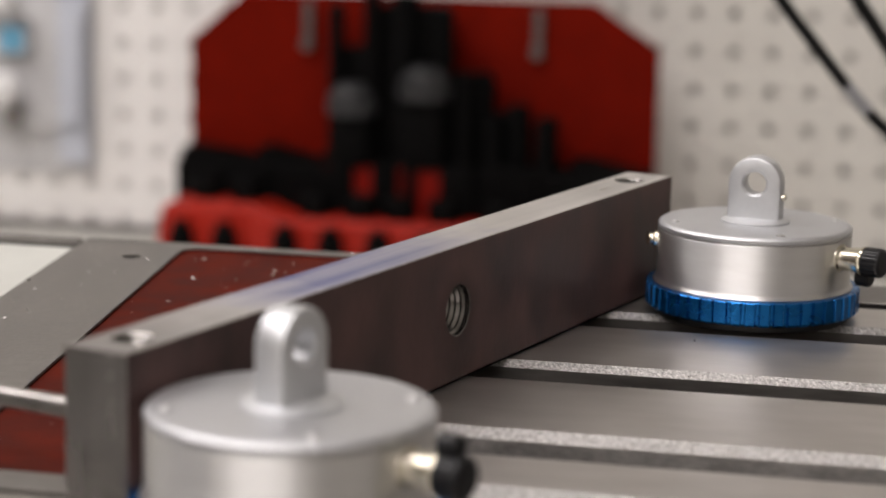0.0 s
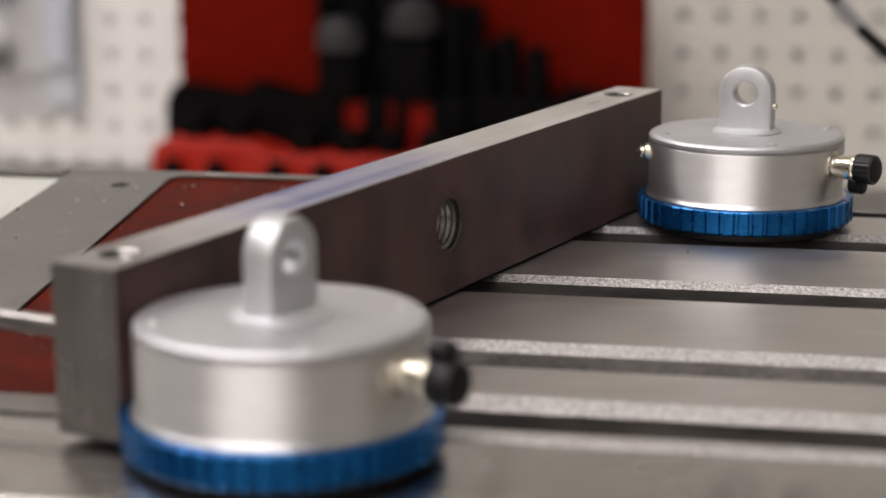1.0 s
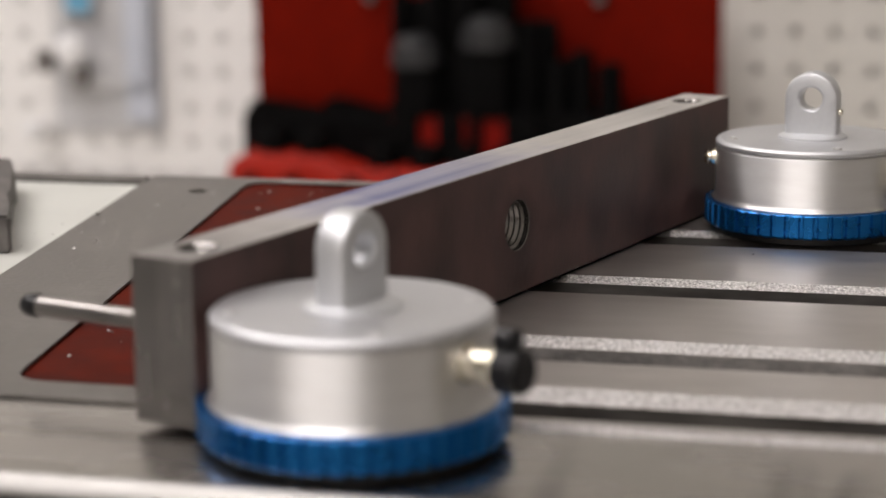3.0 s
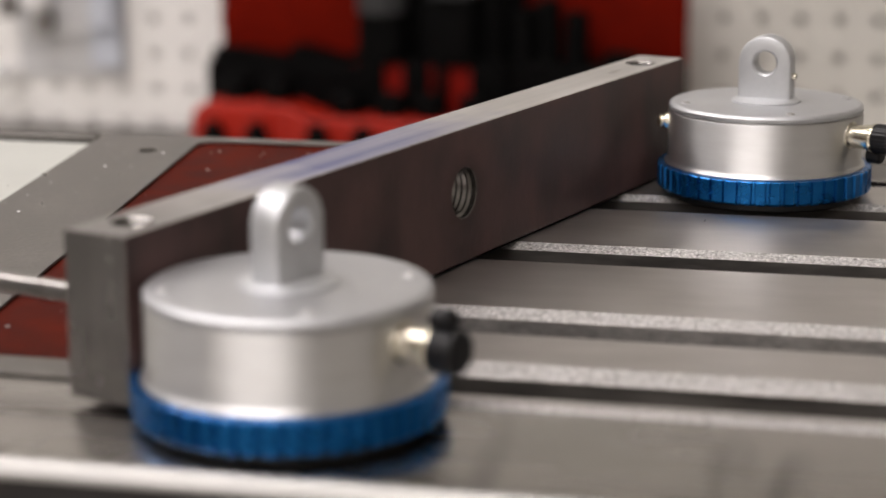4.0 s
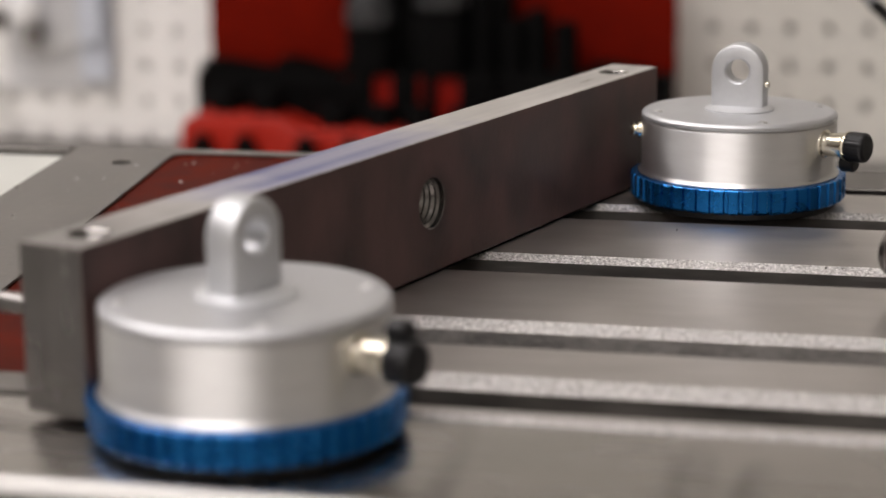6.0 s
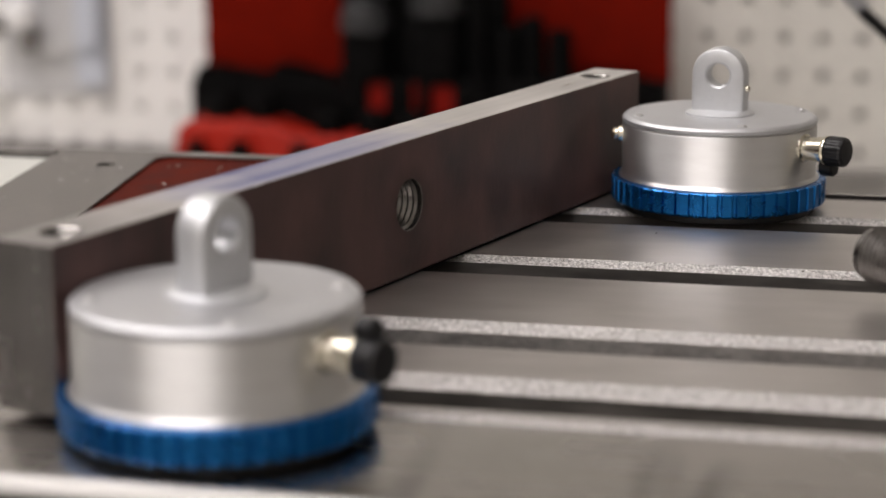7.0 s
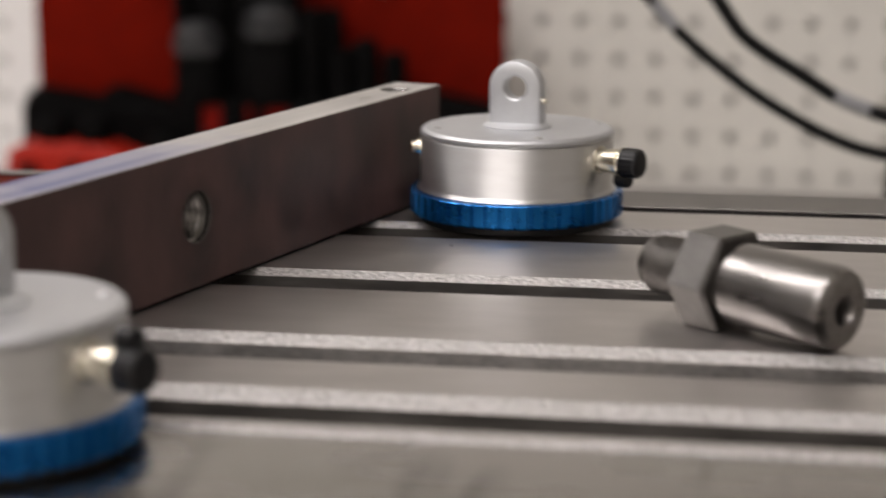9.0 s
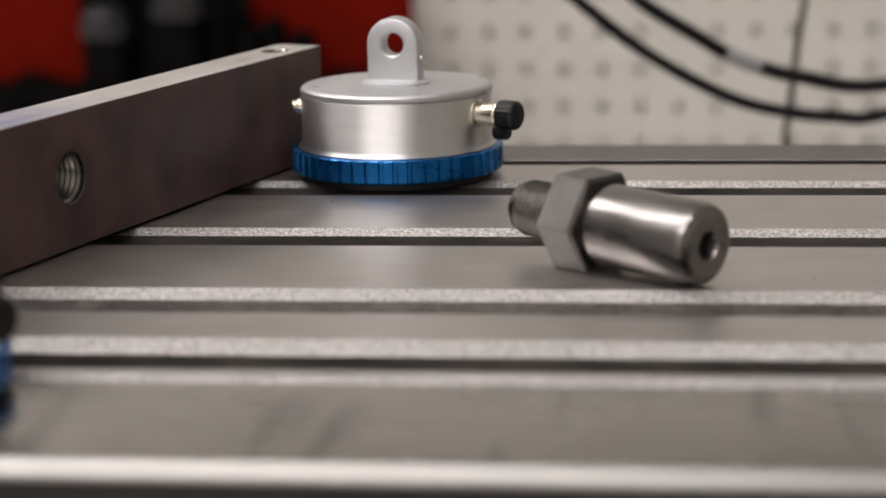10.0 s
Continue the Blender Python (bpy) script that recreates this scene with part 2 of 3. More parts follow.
    rg.inputs["To Min"].default_value, rg.inputs["To Max"].default_value = 0.75, 0.0
    mx.data_type, mx.blend_type = "RGBA", "MULTIPLY"
    mx.inputs[7].default_value = (0.30, 0.32, 0.33, 1)
    l.new(co.outputs["Object"], far.inputs[0])
    l.new(co.outputs["Object"], nz.inputs["Vector"])
    l.new(nz.outputs["Fac"], add.inputs[0])
    l.new(far.outputs["Value"], add.inputs[2])
    l.new(add.outputs[0], rg.inputs[0])
    l.new(rg.outputs[0], mx.inputs["Factor"])
    l.new(old, mx.inputs[6])
    l.new(mx.outputs[2], b.inputs["Base Color"])


oil_halo(M_BARFACE, (0.1098, 0.0, 0.0143), 0.0058, 0.0110)


# ---------------------------------------------------------------- mesh helpers
def part(name, bm, mat, parent=None, label="", smooth=False, m=None):
    """Link a bmesh as one mesh object, under parent if given."""
    data = bpy.data.meshes.new(name)
    bmesh.ops.recalc_face_normals(bm, faces=bm.faces)
    bm.to_mesh(data)
    bm.free()
    for one in mat if isinstance(mat, (list, tuple)) else [mat]:
        data.materials.append(one)
    if smooth:
        data.shade_smooth()
        data.set_sharp_from_angle(angle=radians(35))
    ob = new(name, data)
    if parent is not None:
        ob.parent = parent
    if m is not None:
        ob.matrix_local = m
    if label:
        ob["label"] = label
    return ob


def empty(name, m, label, category, group="", kind=""):
    ob = new(name)
    ob.empty_display_size = 0.01
    ob.matrix_world = m
    return tagged(ob, label, category, group, kind)


def box(x0, x1, y0, y1, z0, z1, bevel=0.0, seg=2, bm=None):
    own = bmesh.new()
    bmesh.ops.create_cube(own, size=1)
    for v in own.verts:
        v.co = Vector((x0 + (v.co.x + 0.5) * (x1 - x0), y0 + (v.co.y + 0.5) * (y1 - y0), z0 + (v.co.z + 0.5) * (z1 - z0)))
    if bevel:
        bmesh.ops.bevel(own, geom=list(own.edges), offset=bevel, segments=seg, affect="EDGES", profile=0.5)
    if bm is None:
        return own
    tmp = bpy.data.meshes.new("tmp")
    own.to_mesh(tmp)
    own.free()
    bm.from_mesh(tmp)
    bpy.data.meshes.remove(tmp)
    return bm


def lathe(profile, n=64, bm=None, closed=False):
    """Turn (radius, height) pairs about z."""
    bm = bm or bmesh.new()
    rings = []
    for r, z in profile:
        if r < 1e-7:
            rings.append([bm.verts.new((0, 0, z))])
        else:
            rings.append([bm.verts.new((r * math.cos(2 * math.pi * i / n), r * math.sin(2 * math.pi * i / n), z)) for i in range(n)])
    pairs = list(zip(rings, rings[1:])) + ([(rings[-1], rings[0])] if closed else [])
    for a, b in pairs:
        for i in range(n):
            j = (i + 1) % n
            if len(a) == 1 and len(b) == 1:
                continue
            if len(a) == 1:
                bm.faces.new((a[0], b[i], b[j]))
            elif len(b) == 1:
                bm.faces.new((a[i], a[j], b[0]))
            else:
                bm.faces.new((a[i], a[j], b[j], b[i]))
    return bm


def prism(points, axis, a, b, bevel=0.0):
    """Extrude a closed outline of 2D points along an axis from a to b."""
    bm = bmesh.new()
    put = {"x": lambda p, q, t: (t, p, q), "y": lambda p, q, t: (p, t, q), "z": lambda p, q, t: (p, q, t)}[axis]
    lo = [bm.verts.new(put(p, q, a)) for p, q in points]
    hi = [bm.verts.new(put(p, q, b)) for p, q in points]
    bm.faces.new(lo)
    bm.faces.new(hi)
    for i in range(len(points)):
        j = (i + 1) % len(points)
        bm.faces.new((lo[i], lo[j], hi[j], hi[i]))
    if bevel:
        bmesh.ops.recalc_face_normals(bm, faces=bm.faces)
        bmesh.ops.bevel(bm, geom=list(bm.edges), offset=bevel, segments=2, affect="EDGES", profile=0.5)
    return bm


def plate_with_holes(outer, holes, z0, z1):
    """A flat plate with through holes: outlines are lists of (x, y)."""
    bm = bmesh.new()
    loops = []
    for pts in (outer, *holes):
        vs = [bm.verts.new((x, y, z1)) for x, y in pts]
        loops.append(vs)
        for i in range(len(vs)):
            bm.edges.new((vs[i], vs[(i + 1) % len(vs)]))
    bmesh.ops.triangle_fill(bm, use_beauty=True, edges=list(bm.edges), normal=(0, 0, 1))
    top = list(bm.faces)
    low = {v: bm.verts.new((v.co.x, v.co.y, z0)) for v in list(bm.verts)}
    for f in top:
        bm.faces.new([low[v] for v in reversed(f.verts)])
    for vs in loops:
        for i in range(len(vs)):
            a, b = vs[i], vs[(i + 1) % len(vs)]
            bm.faces.new((a, b, low[b], low[a]))
    return bm


def ring_points(cx, cy, r, n=24):
    return [(cx + r * math.cos(2 * math.pi * i / n), cy + r * math.sin(2 * math.pi * i / n)) for i in range(n)]


def rounded(points, r, n=5):
    """Round the corners of a convex outline."""
    out = []
    k = len(points)
    for i in range(k):
        p, a, b = Vector(points[i]), Vector(points[i - 1]), Vector(points[(i + 1) % k])
        u, v = (a - p).normalized(), (b - p).normalized()
        s, e = p + u * r, p + v * r
        for j in range(n + 1):
            t = j / n
            out.append(tuple((1 - t) ** 2 * s + 2 * t * (1 - t) * p + t * t * e))
    return out


def tube(name, pts, radius, mat, parent=None, res=6, label=""):
    """A smooth cable through points, as a mesh."""
    path = [Vector(p) for p in pts]
    fine = []
    for i in range(len(path) - 1):
        p0, p1, p2, p3 = path[max(i - 1, 0)], path[i], path[i + 1], path[min(i + 2, len(path) - 1)]
        for j in range(res):
            t = j / res
            fine.append(0.5 * (2 * p1 + (p2 - p0) * t + (2 * p0 - 5 * p1 + 4 * p2 - p3) * t * t + (3 * p1 - p0 - 3 * p2 + p3) * t ** 3))
    fine.append(path[-1])
    bm = bmesh.new()
    rings = []
    for i, p in enumerate(fine):
        d = (fine[min(i + 1, len(fine) - 1)] - fine[max(i - 1, 0)]).normalized()
        side = d.cross(Vector((0, 1, 0.01))).normalized()
        up = side.cross(d).normalized()
        rings.append([bm.verts.new(p + radius * (math.cos(a) * side + math.sin(a) * up)) for a in [2 * math.pi * k / 12 for k in range(12)]])
    for a, b in zip(rings, rings[1:]):
        for i in range(12):
            bm.faces.new((a[i], a[(i + 1) % 12], b[(i + 1) % 12], b[i]))
    bm.faces.new(rings[0])
    bm.faces.new(rings[-1])
    return part(name, bm, mat, parent, label, smooth=True)


# ---------------------------------------------------------------- room
# floor, ceiling and side walls are unseen, added for bounce and reflections
WALL_Y = 0.891
X0, X1, Y0, ZF, ZC = -2.3, 2.0, -2.2, -0.95, 1.55
# floor made pale so the puck bodies reflect something bright
tagged(part("floor", box(X0, X1, Y0, WALL_Y + 0.1, ZF - 0.05, ZF), M_FLOOR), "unseen workshop floor, light grey to brighten reflections", "floor", kind="structure")
tagged(part("ceiling", box(X0, X1, Y0, WALL_Y + 0.1, ZC, ZC + 0.05), M_CEIL), "white painted workshop ceiling", "ceiling", kind="structure")
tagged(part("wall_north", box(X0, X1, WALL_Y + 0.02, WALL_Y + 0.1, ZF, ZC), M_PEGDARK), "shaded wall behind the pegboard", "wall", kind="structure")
tagged(part("wall_south", box(X0, X1, Y0 - 0.08, Y0, ZF, ZC), M_WALL), "off-white painted workshop wall", "wall", kind="structure")
# unseen wall, kept dark grey so the bar end reflects something dark
tagged(part("wall_west", box(X0 - 0.08, X0, Y0, WALL_Y + 0.1, ZF, ZC), M_WALLGREY), "unseen workshop wall, greyed to darken reflections", "wall", kind="structure")
tagged(part("wall_east", box(X1, X1 + 0.08, Y0, WALL_Y + 0.1, ZF, ZC), M_WALL), "off-white painted workshop wall", "wall", kind="structure")


def ceiling_fixture(x, y, half):
    th = empty("assumed_ceiling_light", pose(x, y, ZC), "long white fluorescent fitting assumed on the unseen ceiling", "ceiling light", "ceiling lights")
    part("housing", box(-half - 0.03, half + 0.03, -0.14, 0.14, -0.04, 0, 0.006), M_CEIL, th)
    part("diffuser", box(-half, half, -0.12, 0.12, -0.06, -0.041, 0.006), M_LAMP, th)


ceiling_fixture(-0.65, -0.42, 0.75)
# fittings made up to go with the added left and rear lamps
ceiling_fixture(-1.45, 0.2, 0.55)
ceiling_fixture(-0.45, -1.45, 0.75)

# pegboard: every hole goes through the board
PITCH, PX, PZ = 0.0254, -0.0855, -0.0400
BOARD_BOTTOM = PZ - 4.55 * PITCH


def pegboard(c0, c1, r0, r1, PX, PZ, WALL_Y, mat, label):
    bm = bmesh.new()
    r, n = 0.0034, 12
    for c in range(c0, c1 + 1):
        for w in range(r0, r1 + 1):
            cx, cz, h = PX + c * PITCH, PZ - w * PITCH, PITCH / 2
            rim, sq = [], []
            for i in range(n):
                a = 2 * math.pi * (i + 0.5) / n
                s, t = math.cos(a), math.sin(a)
                k = h / max(abs(s), abs(t))
                rim.append(bm.verts.new((cx + r * s, WALL_Y, cz + r * t)))
                sq.append(bm.verts.new((cx + k * s, WALL_Y, cz + k * t)))
            back = [bm.verts.new((v.co.x, WALL_Y + 0.005, v.co.z)) for v in rim]
            for i in range(n):
                j = (i + 1) % n
                bm.faces.new((rim[i], rim[j], sq[j], sq[i]))
                bm.faces.new((rim[i], rim[j], back[j], back[i]))
            for s, t in ((1, 1), (-1, 1), (-1, -1), (1, -1)):
                near = sorted(sq, key=lambda v: (v.co.x - cx - s * h) ** 2 + (v.co.z - cz - t * h) ** 2)[:2]
                bm.faces.new((near[0], near[1], bm.verts.new((cx + s * h, WALL_Y, cz + t * h))))
    bmesh.ops.remove_doubles(bm, verts=bm.verts, dist=0.00002)
    ob = tagged(part("pegboard", bm, mat), label, "pegboard", kind="structure")
    return PX + (c0 - 0.5) * PITCH, PX + (c1 + 0.5) * PITCH, PZ - (r0 - 0.5) * PITCH


# two boards, lapped behind the rack, their hole rows not in line
bx0, _, _ = pegboard(-27, -9, -15, 4, PX + 0.0045, PZ - 0.0105, WALL_Y - 0.0025, M_PEGWHITE, "white painted pegboard with rows of round holes")
# added sheet, its pale colour weakens the shade in the white board's holes
tagged(part("board_backing", box(bx0, PX - 8.3 * PITCH, WALL_Y + 0.0052, WALL_Y + 0.012, BOARD_BOTTOM, 0.33), M_BACKING), "pale sheet added behind the white pegboard to lighten its holes", "backing", kind="structure")
_, bx1, btop = pegboard(-8, 20, -14, 4, PX, PZ - 0.0015, WALL_Y, M_PEG, "cream painted pegboard with rows of round holes")
tagged(part("wall_upper", box(X0, X1, WALL_Y - 0.004, WALL_Y + 0.018, btop, ZC), M_WALL), "off-white wall above the pegboard", "wall", kind="structure")
tagged(part("trim", box(bx0, bx1, WALL_Y - 0.012, WALL_Y + 0.018, BOARD_BOTTOM - 0.004, BOARD_BOTTOM, 0.001), M_CAST), "grey metal strip along the foot of the pegboard", "trim", kind="structure")
BENCH_Z = BOARD_BOTTOM - 0.006
bench = empty("bench", pose(-0.4, 0.4, ZF), "pale laminate workbench below the pegboard", "bench")
part("benchtop", box(-1.3, 1.3, -0.25, WALL_Y - 0.405, BENCH_Z - ZF - 0.04, BENCH_Z - ZF, 0.003), M_BENCH, bench)
part("front_panel", box(-1.28, 1.28, -0.2, -0.18, 0.0, BENCH_Z - ZF - 0.04), M_BENCH, bench)

# ---------------------------------------------------------------- milling table
TABLE_END, RIM_Z, LIP = -0.078, -0.0010, -0.1728
milling_table = empty("milling_table", pose(0, 0, 0), "ground cast-iron milling table with T-slots and red drain pocket", "machine table")
SLOTS = [(-0.1328, -0.1150, 0.0019), (-0.0781, -0.0612, 0.0015), (-0.0250, -0.0080, 0.0014)]
CH, DEEP = 0.0023, 0.020


def table_profile():
    """Outline in (y, z) of the slotted slab, with the material of each stretch."""
    pts, mats = [], []

    def to(y, z, m):
        pts.append((y, z))
        mats.append(m)
    to(-0.1507 - CH, -0.030, 1)
    to(-0.1507 - CH, -CH, 2)
    to(-0.1507, 0.0, 0)
    for near, far, ch in SLOTS:
        to(near - 0.0004, 0.0, 2)
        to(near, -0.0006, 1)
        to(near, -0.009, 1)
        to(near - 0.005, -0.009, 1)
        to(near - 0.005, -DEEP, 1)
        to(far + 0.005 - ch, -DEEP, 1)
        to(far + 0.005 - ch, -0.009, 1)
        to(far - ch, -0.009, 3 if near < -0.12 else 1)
        to(far - ch, -ch, 2)
        to(far, 0.0, 0)
    to(0.0132, 0.0, 2)
    to(0.0140, -0.0006, 1)
    to(0.0140, -0.030, 1)
    return pts, mats


def slotted_slab():
    pts, mats = table_profile()
    bm = bmesh.new()
    a = [bm.verts.new((TABLE_END, y, z)) for y, z in pts]
    b = [bm.verts.new((0.75, y, z)) for y, z in pts]
    for i in range(len(pts)):
        j = (i + 1) % len(pts)
        bm.faces.new((a[i], a[j], b[j], b[i])).material_index = mats[i]
    bm.faces.new(a).material_index = 1
    bm.faces.new(b).material_index = 1
    return bm


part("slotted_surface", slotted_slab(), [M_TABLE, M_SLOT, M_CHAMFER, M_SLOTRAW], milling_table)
# front rim: polished ledge with a rounded bright edge, one small step below the lip
edge = [(-0.2104, RIM_Z), (-0.2109, RIM_Z - 0.0002), (-0.2123, RIM_Z - 0.0015), (-0.2128, RIM_Z - 0.0022), (-0.2130, RIM_Z - 0.0029)]
front = [(LIP - 0.0005, -0.034), (LIP - 0.0005, RIM_Z)] + edge + [(-0.2131, -0.034)]
bm = prism(front, "x", -0.1605, 0.75)
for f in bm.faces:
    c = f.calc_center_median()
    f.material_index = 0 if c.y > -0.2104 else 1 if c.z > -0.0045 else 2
part("front_rim", bm, [M_RIM, M_EDGE, M_NEARBLACK], milling_table, "polished front ledge of the table", smooth=True)
lip = [(-0.1695, -0.030), (-0.1695, 0.0), (LIP + 0.0006, 0.0), (LIP, RIM_Z - 0.0003), (LIP, -0.030)]
bm = prism(lip, "x", TABLE_END + 0.0002, 0.75)
for f in bm.faces:
    c = f.calc_center_median()
    f.material_index = 1 if LIP - 0.0001 < c.y < LIP + 0.0006 and c.z > -0.004 else 0
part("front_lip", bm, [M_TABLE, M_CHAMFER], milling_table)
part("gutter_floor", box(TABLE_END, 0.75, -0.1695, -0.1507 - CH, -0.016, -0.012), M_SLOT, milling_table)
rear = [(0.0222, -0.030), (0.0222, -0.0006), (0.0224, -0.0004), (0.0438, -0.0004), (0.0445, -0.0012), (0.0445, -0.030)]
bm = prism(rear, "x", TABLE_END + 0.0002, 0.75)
# shade inside the rear gutter is put into the near-black of its far wall
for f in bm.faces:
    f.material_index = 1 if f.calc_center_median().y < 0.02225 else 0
part("rear_rim", bm, [M_CAST, M_NEARBLACK], milling_table)
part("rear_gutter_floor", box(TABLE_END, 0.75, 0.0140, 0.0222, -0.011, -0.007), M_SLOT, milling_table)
# table end: rim round the drain pocket
outer = [(-0.1602, LIP), (TABLE_END, LIP), (TABLE_END, 0.0465), (-0.1842, 0.0465)]
pocket = rounded([(-0.1302, -0.1630), (-0.083, -0.1630), (-0.083, 0.0410), (-0.1546, 0.0410)], 0.007)
rim_hole = ring_points(-0.1635, 0.0243, 0.0026)
part("end_rim", plate_with_holes(outer, [pocket, rim_hole], -0.030, -0.0004), M_CAST, milling_table, "grey cast rim with small steel chips", smooth=True)
bm = bmesh.new()
lo = [bm.verts.new((x, y, -0.0012)) for x, y in rounded([(-0.1300, -0.1628), (-0.0832, -0.1628), (-0.0832, 0.0408), (-0.1544, 0.0408)], 0.007)]
hi = [bm.verts.new((v.co.x, v.co.y, -0.0008)) for v in lo]
bm.faces.new(lo)
for i in range(len(lo)):
    bm.faces.new((lo[i], lo[(i + 1) % len(lo)], hi[(i + 1) % len(lo)], hi[i]))
part("drain_pocket", bm, M_REDPAINT, milling_table, "drain pocket painted dark red")
part("saddle", box(-0.12, 0.70, -0.17, 0.02, ZF, -0.101, 0.01), M_REDPAINT, milling_table, "dark red painted machine saddle")
part("table_underside", box(-0.15, 0.74, -0.20, 0.035, -0.10, -0.036), M_CAST, milling_table)

# ---------------------------------------------------------------- lifting pucks
R_RING, R_BODY, H_TOP = 0.0250, 0.0226, 0.0221


def puck(m, lug_turn, port_turn, tab_roll, tab_back, screw_turn, bleed_turn, cap_r, label):
    th = empty("clamping_puck", m, label, "clamping puck", "pucks beside the steel bar")
    part("rubber_foot", lathe([(0, 0), (0.0222, 0), (0.0228, 0.0005), (0.0228, 0.0021), (0, 0.0021)], 64), M_RUBBER, th, smooth=True)
    # fluted ring
    n, prof = 48, []
    for i in range(n):
        a0 = 2 * math.pi / n * i
        for u, d in ((0.0, 0.0), (0.62, 0.0), (0.70, 0.0006), (0.92, 0.0006)):
            prof.append((a0 + u * 2 * math.pi / n, R_RING - d))
    bm = bmesh.new()
    levels = [(-0.0010, 0.0020), (-0.0004, 0.0020), (0.0, 0.0025), (0.0, 0.0073), (-0.0002, 0.0075), (-0.0019, 0.0076)]
    rings = [[bm.verts.new(((r + d) * math.cos(a), (r + d) * math.sin(a), z)) for a, r in prof] for d, z in levels]
    for a, b in zip(rings, rings[1:]):
        for i in range(len(prof)):
            j = (i + 1) % len(prof)
            bm.faces.new((a[i], a[j], b[j], b[i]))
    bm.faces.new(rings[0])
    bm.faces.new(rings[-1])
    part("knurled_ring", bm, M_BLUE, th, "blue anodised fluted ring")
    body = [(0.0, 0.0076), (0.0233, 0.0076), (0.0234, 0.0078), (0.0233, 0.0080), (0.0230, 0.0083), (R_BODY, 0.0090), (R_BODY, 0.0198), (R_BODY - 0.0001, 0.0200), (R_BODY - 0.0004, 0.0201), (R_BODY - 0.0006, 0.0204), (0, 0.0204)]
    part("body", lathe(body, 96), M_ALU, th, "brushed aluminium cylinder body", smooth=True)
    lid = [(0, 0.0204), (R_BODY - 0.0003, 0.0204), (R_BODY, 0.0206), (R_BODY, 0.0213), (R_BODY - 0.0003, 0.0217), (R_BODY - 0.0007, 0.0220), (R_BODY - 0.0012, 0.0221), (0.0, 0.0221)]
    part("lid", lathe(lid, 96), M_ALUTOP, th, "satin grey aluminium lid", smooth=True)
    for k in range(4):
        a = radians(screw_turn + 90 * k)
        bm = lathe([(0, -0.0002), (0.0004, -0.0002), (0.0006, 0.0002), (0.0009, 0.00015), (0.0012, -0.0001), (0.0012, -0.001), (0, -0.001)], 20)
        part("screw", bm, M_CHROME, th, smooth=True, m=pose(0.0194 * math.cos(a), 0.0194 * math.sin(a), H_TOP + 0.0002))
    # eye lug with a bored hole; its flat face looks along local x
    lw, lt, hz, hr = 0.0062, 0.0028, 0.0093, 0.0027
    n = 28
    bm = bmesh.new()
    outline = [(lw * math.cos(a), hz + lw * math.sin(a)) for a in [math.pi * i / n for i in range(n + 1)]] + [(-lw, 0.0), (lw, 0.0)]
    def shell(x, k):
        out = [bm.verts.new((x, p * k, hz + (q - hz) * (k if q > hz else 1))) for p, q in outline]
        return out
    b = 0.0007
    loops = [shell(-lt, 1 - b / lw), shell(-lt + b * 0.35, 1 - b * 0.3 / lw), shell(-lt + b, 1), shell(lt - b, 1), shell(lt - b * 0.35, 1 - b * 0.3 / lw), shell(lt, 1 - b / lw)]
    for p, q in zip(loops, loops[1:]):
        for i in range(len(p)):
            j = (i + 1) % len(p)
            bm.faces.new((p[i], p[j], q[j], q[i]))
    hole = [[bm.verts.new((x, r * math.cos(2 * math.pi * i / 32), hz + r * math.sin(2 * math.pi * i / 32))) for i in range(32)] for x, r in ((-lt, hr + 0.0004), (-lt + 0.0004, hr), (lt - 0.0004, hr), (lt, hr + 0.0004))]
    for p, q in zip(hole, hole[1:]):
        for i in range(32):
            j = (i + 1) % 32
            bm.faces.new((p[i], p[j], q[j], q[i]))
    for outer_loop, inner_loop in ((loops[0], hole[0]), (loops[-1], hole[-1])):
        es = [bm.edges.get((l[i], l[(i + 1) % len(l)])) for l in (outer_loop, inner_loop) for i in range(len(l))]
        bmesh.ops.triangle_fill(bm, use_beauty=True, edges=es)
    lug = part("eye_lug", bm, M_LUG, th, "silver aluminium eye lug with a bored hole", smooth=True, m=pose(0, 0, H_TOP, 0, 0, lug_turn))
    part("set_pin", lathe([(0, 0), (0.0008, 0), (0.0008, 0.0009), (0.0005, 0.0012), (0, 0.0012)], 12), M_NICKEL, lug, "tiny bright set pin", smooth=True, m=pose(0.0008, lw - 0.0002, 0.0062, -90, 0, 0))
    part("collar", lathe([(0, 0), (0.0080, 0), (0.0080, 0.0004), (0.0074, 0.0006), (0.0068, 0.0010), (0.0, 0.0011)], 48), M_LUG, th, smooth=True, m=pose(0, 0, H_TOP))
    # side port: plated stub, lock ring and black cap
    def out(turn, z=0.0163):
        return pose(0, 0, z, 0, 0, turn) @ pose(0.0220, 0, 0, 0, 90, 0)
    stub = [(0, 0), (0.0032, 0), (0.0032, 0.0008), (0.0027, 0.0012), (0.0027, 0.0040), (0.0029, 0.0042), (0.0029, 0.0056), (0.0026, 0.0058), (0.0, 0.0060)]
    s = part("port", lathe(stub, 32), M_NICKEL, th, "bright nickel-plated port", smooth=True, m=out(port_turn))
    part("lock_ring", lathe([(0.0019, 0.0060), (0.0033, 0.0060), (0.0034, 0.0063), (0.0033, 0.0066), (0.0, 0.0067)], 32), M_NICKEL, s, smooth=True)
    # cap with shallow grip ribs round its skirt
    bm = lathe([(0, 0.0066), (cap_r - 0.0003, 0.0066), (cap_r, 0.0069), (cap_r, 0.0104), (cap_r - 0.0002, 0.0109), (cap_r - 0.0008, 0.0113), (0, 0.0114)], 54)
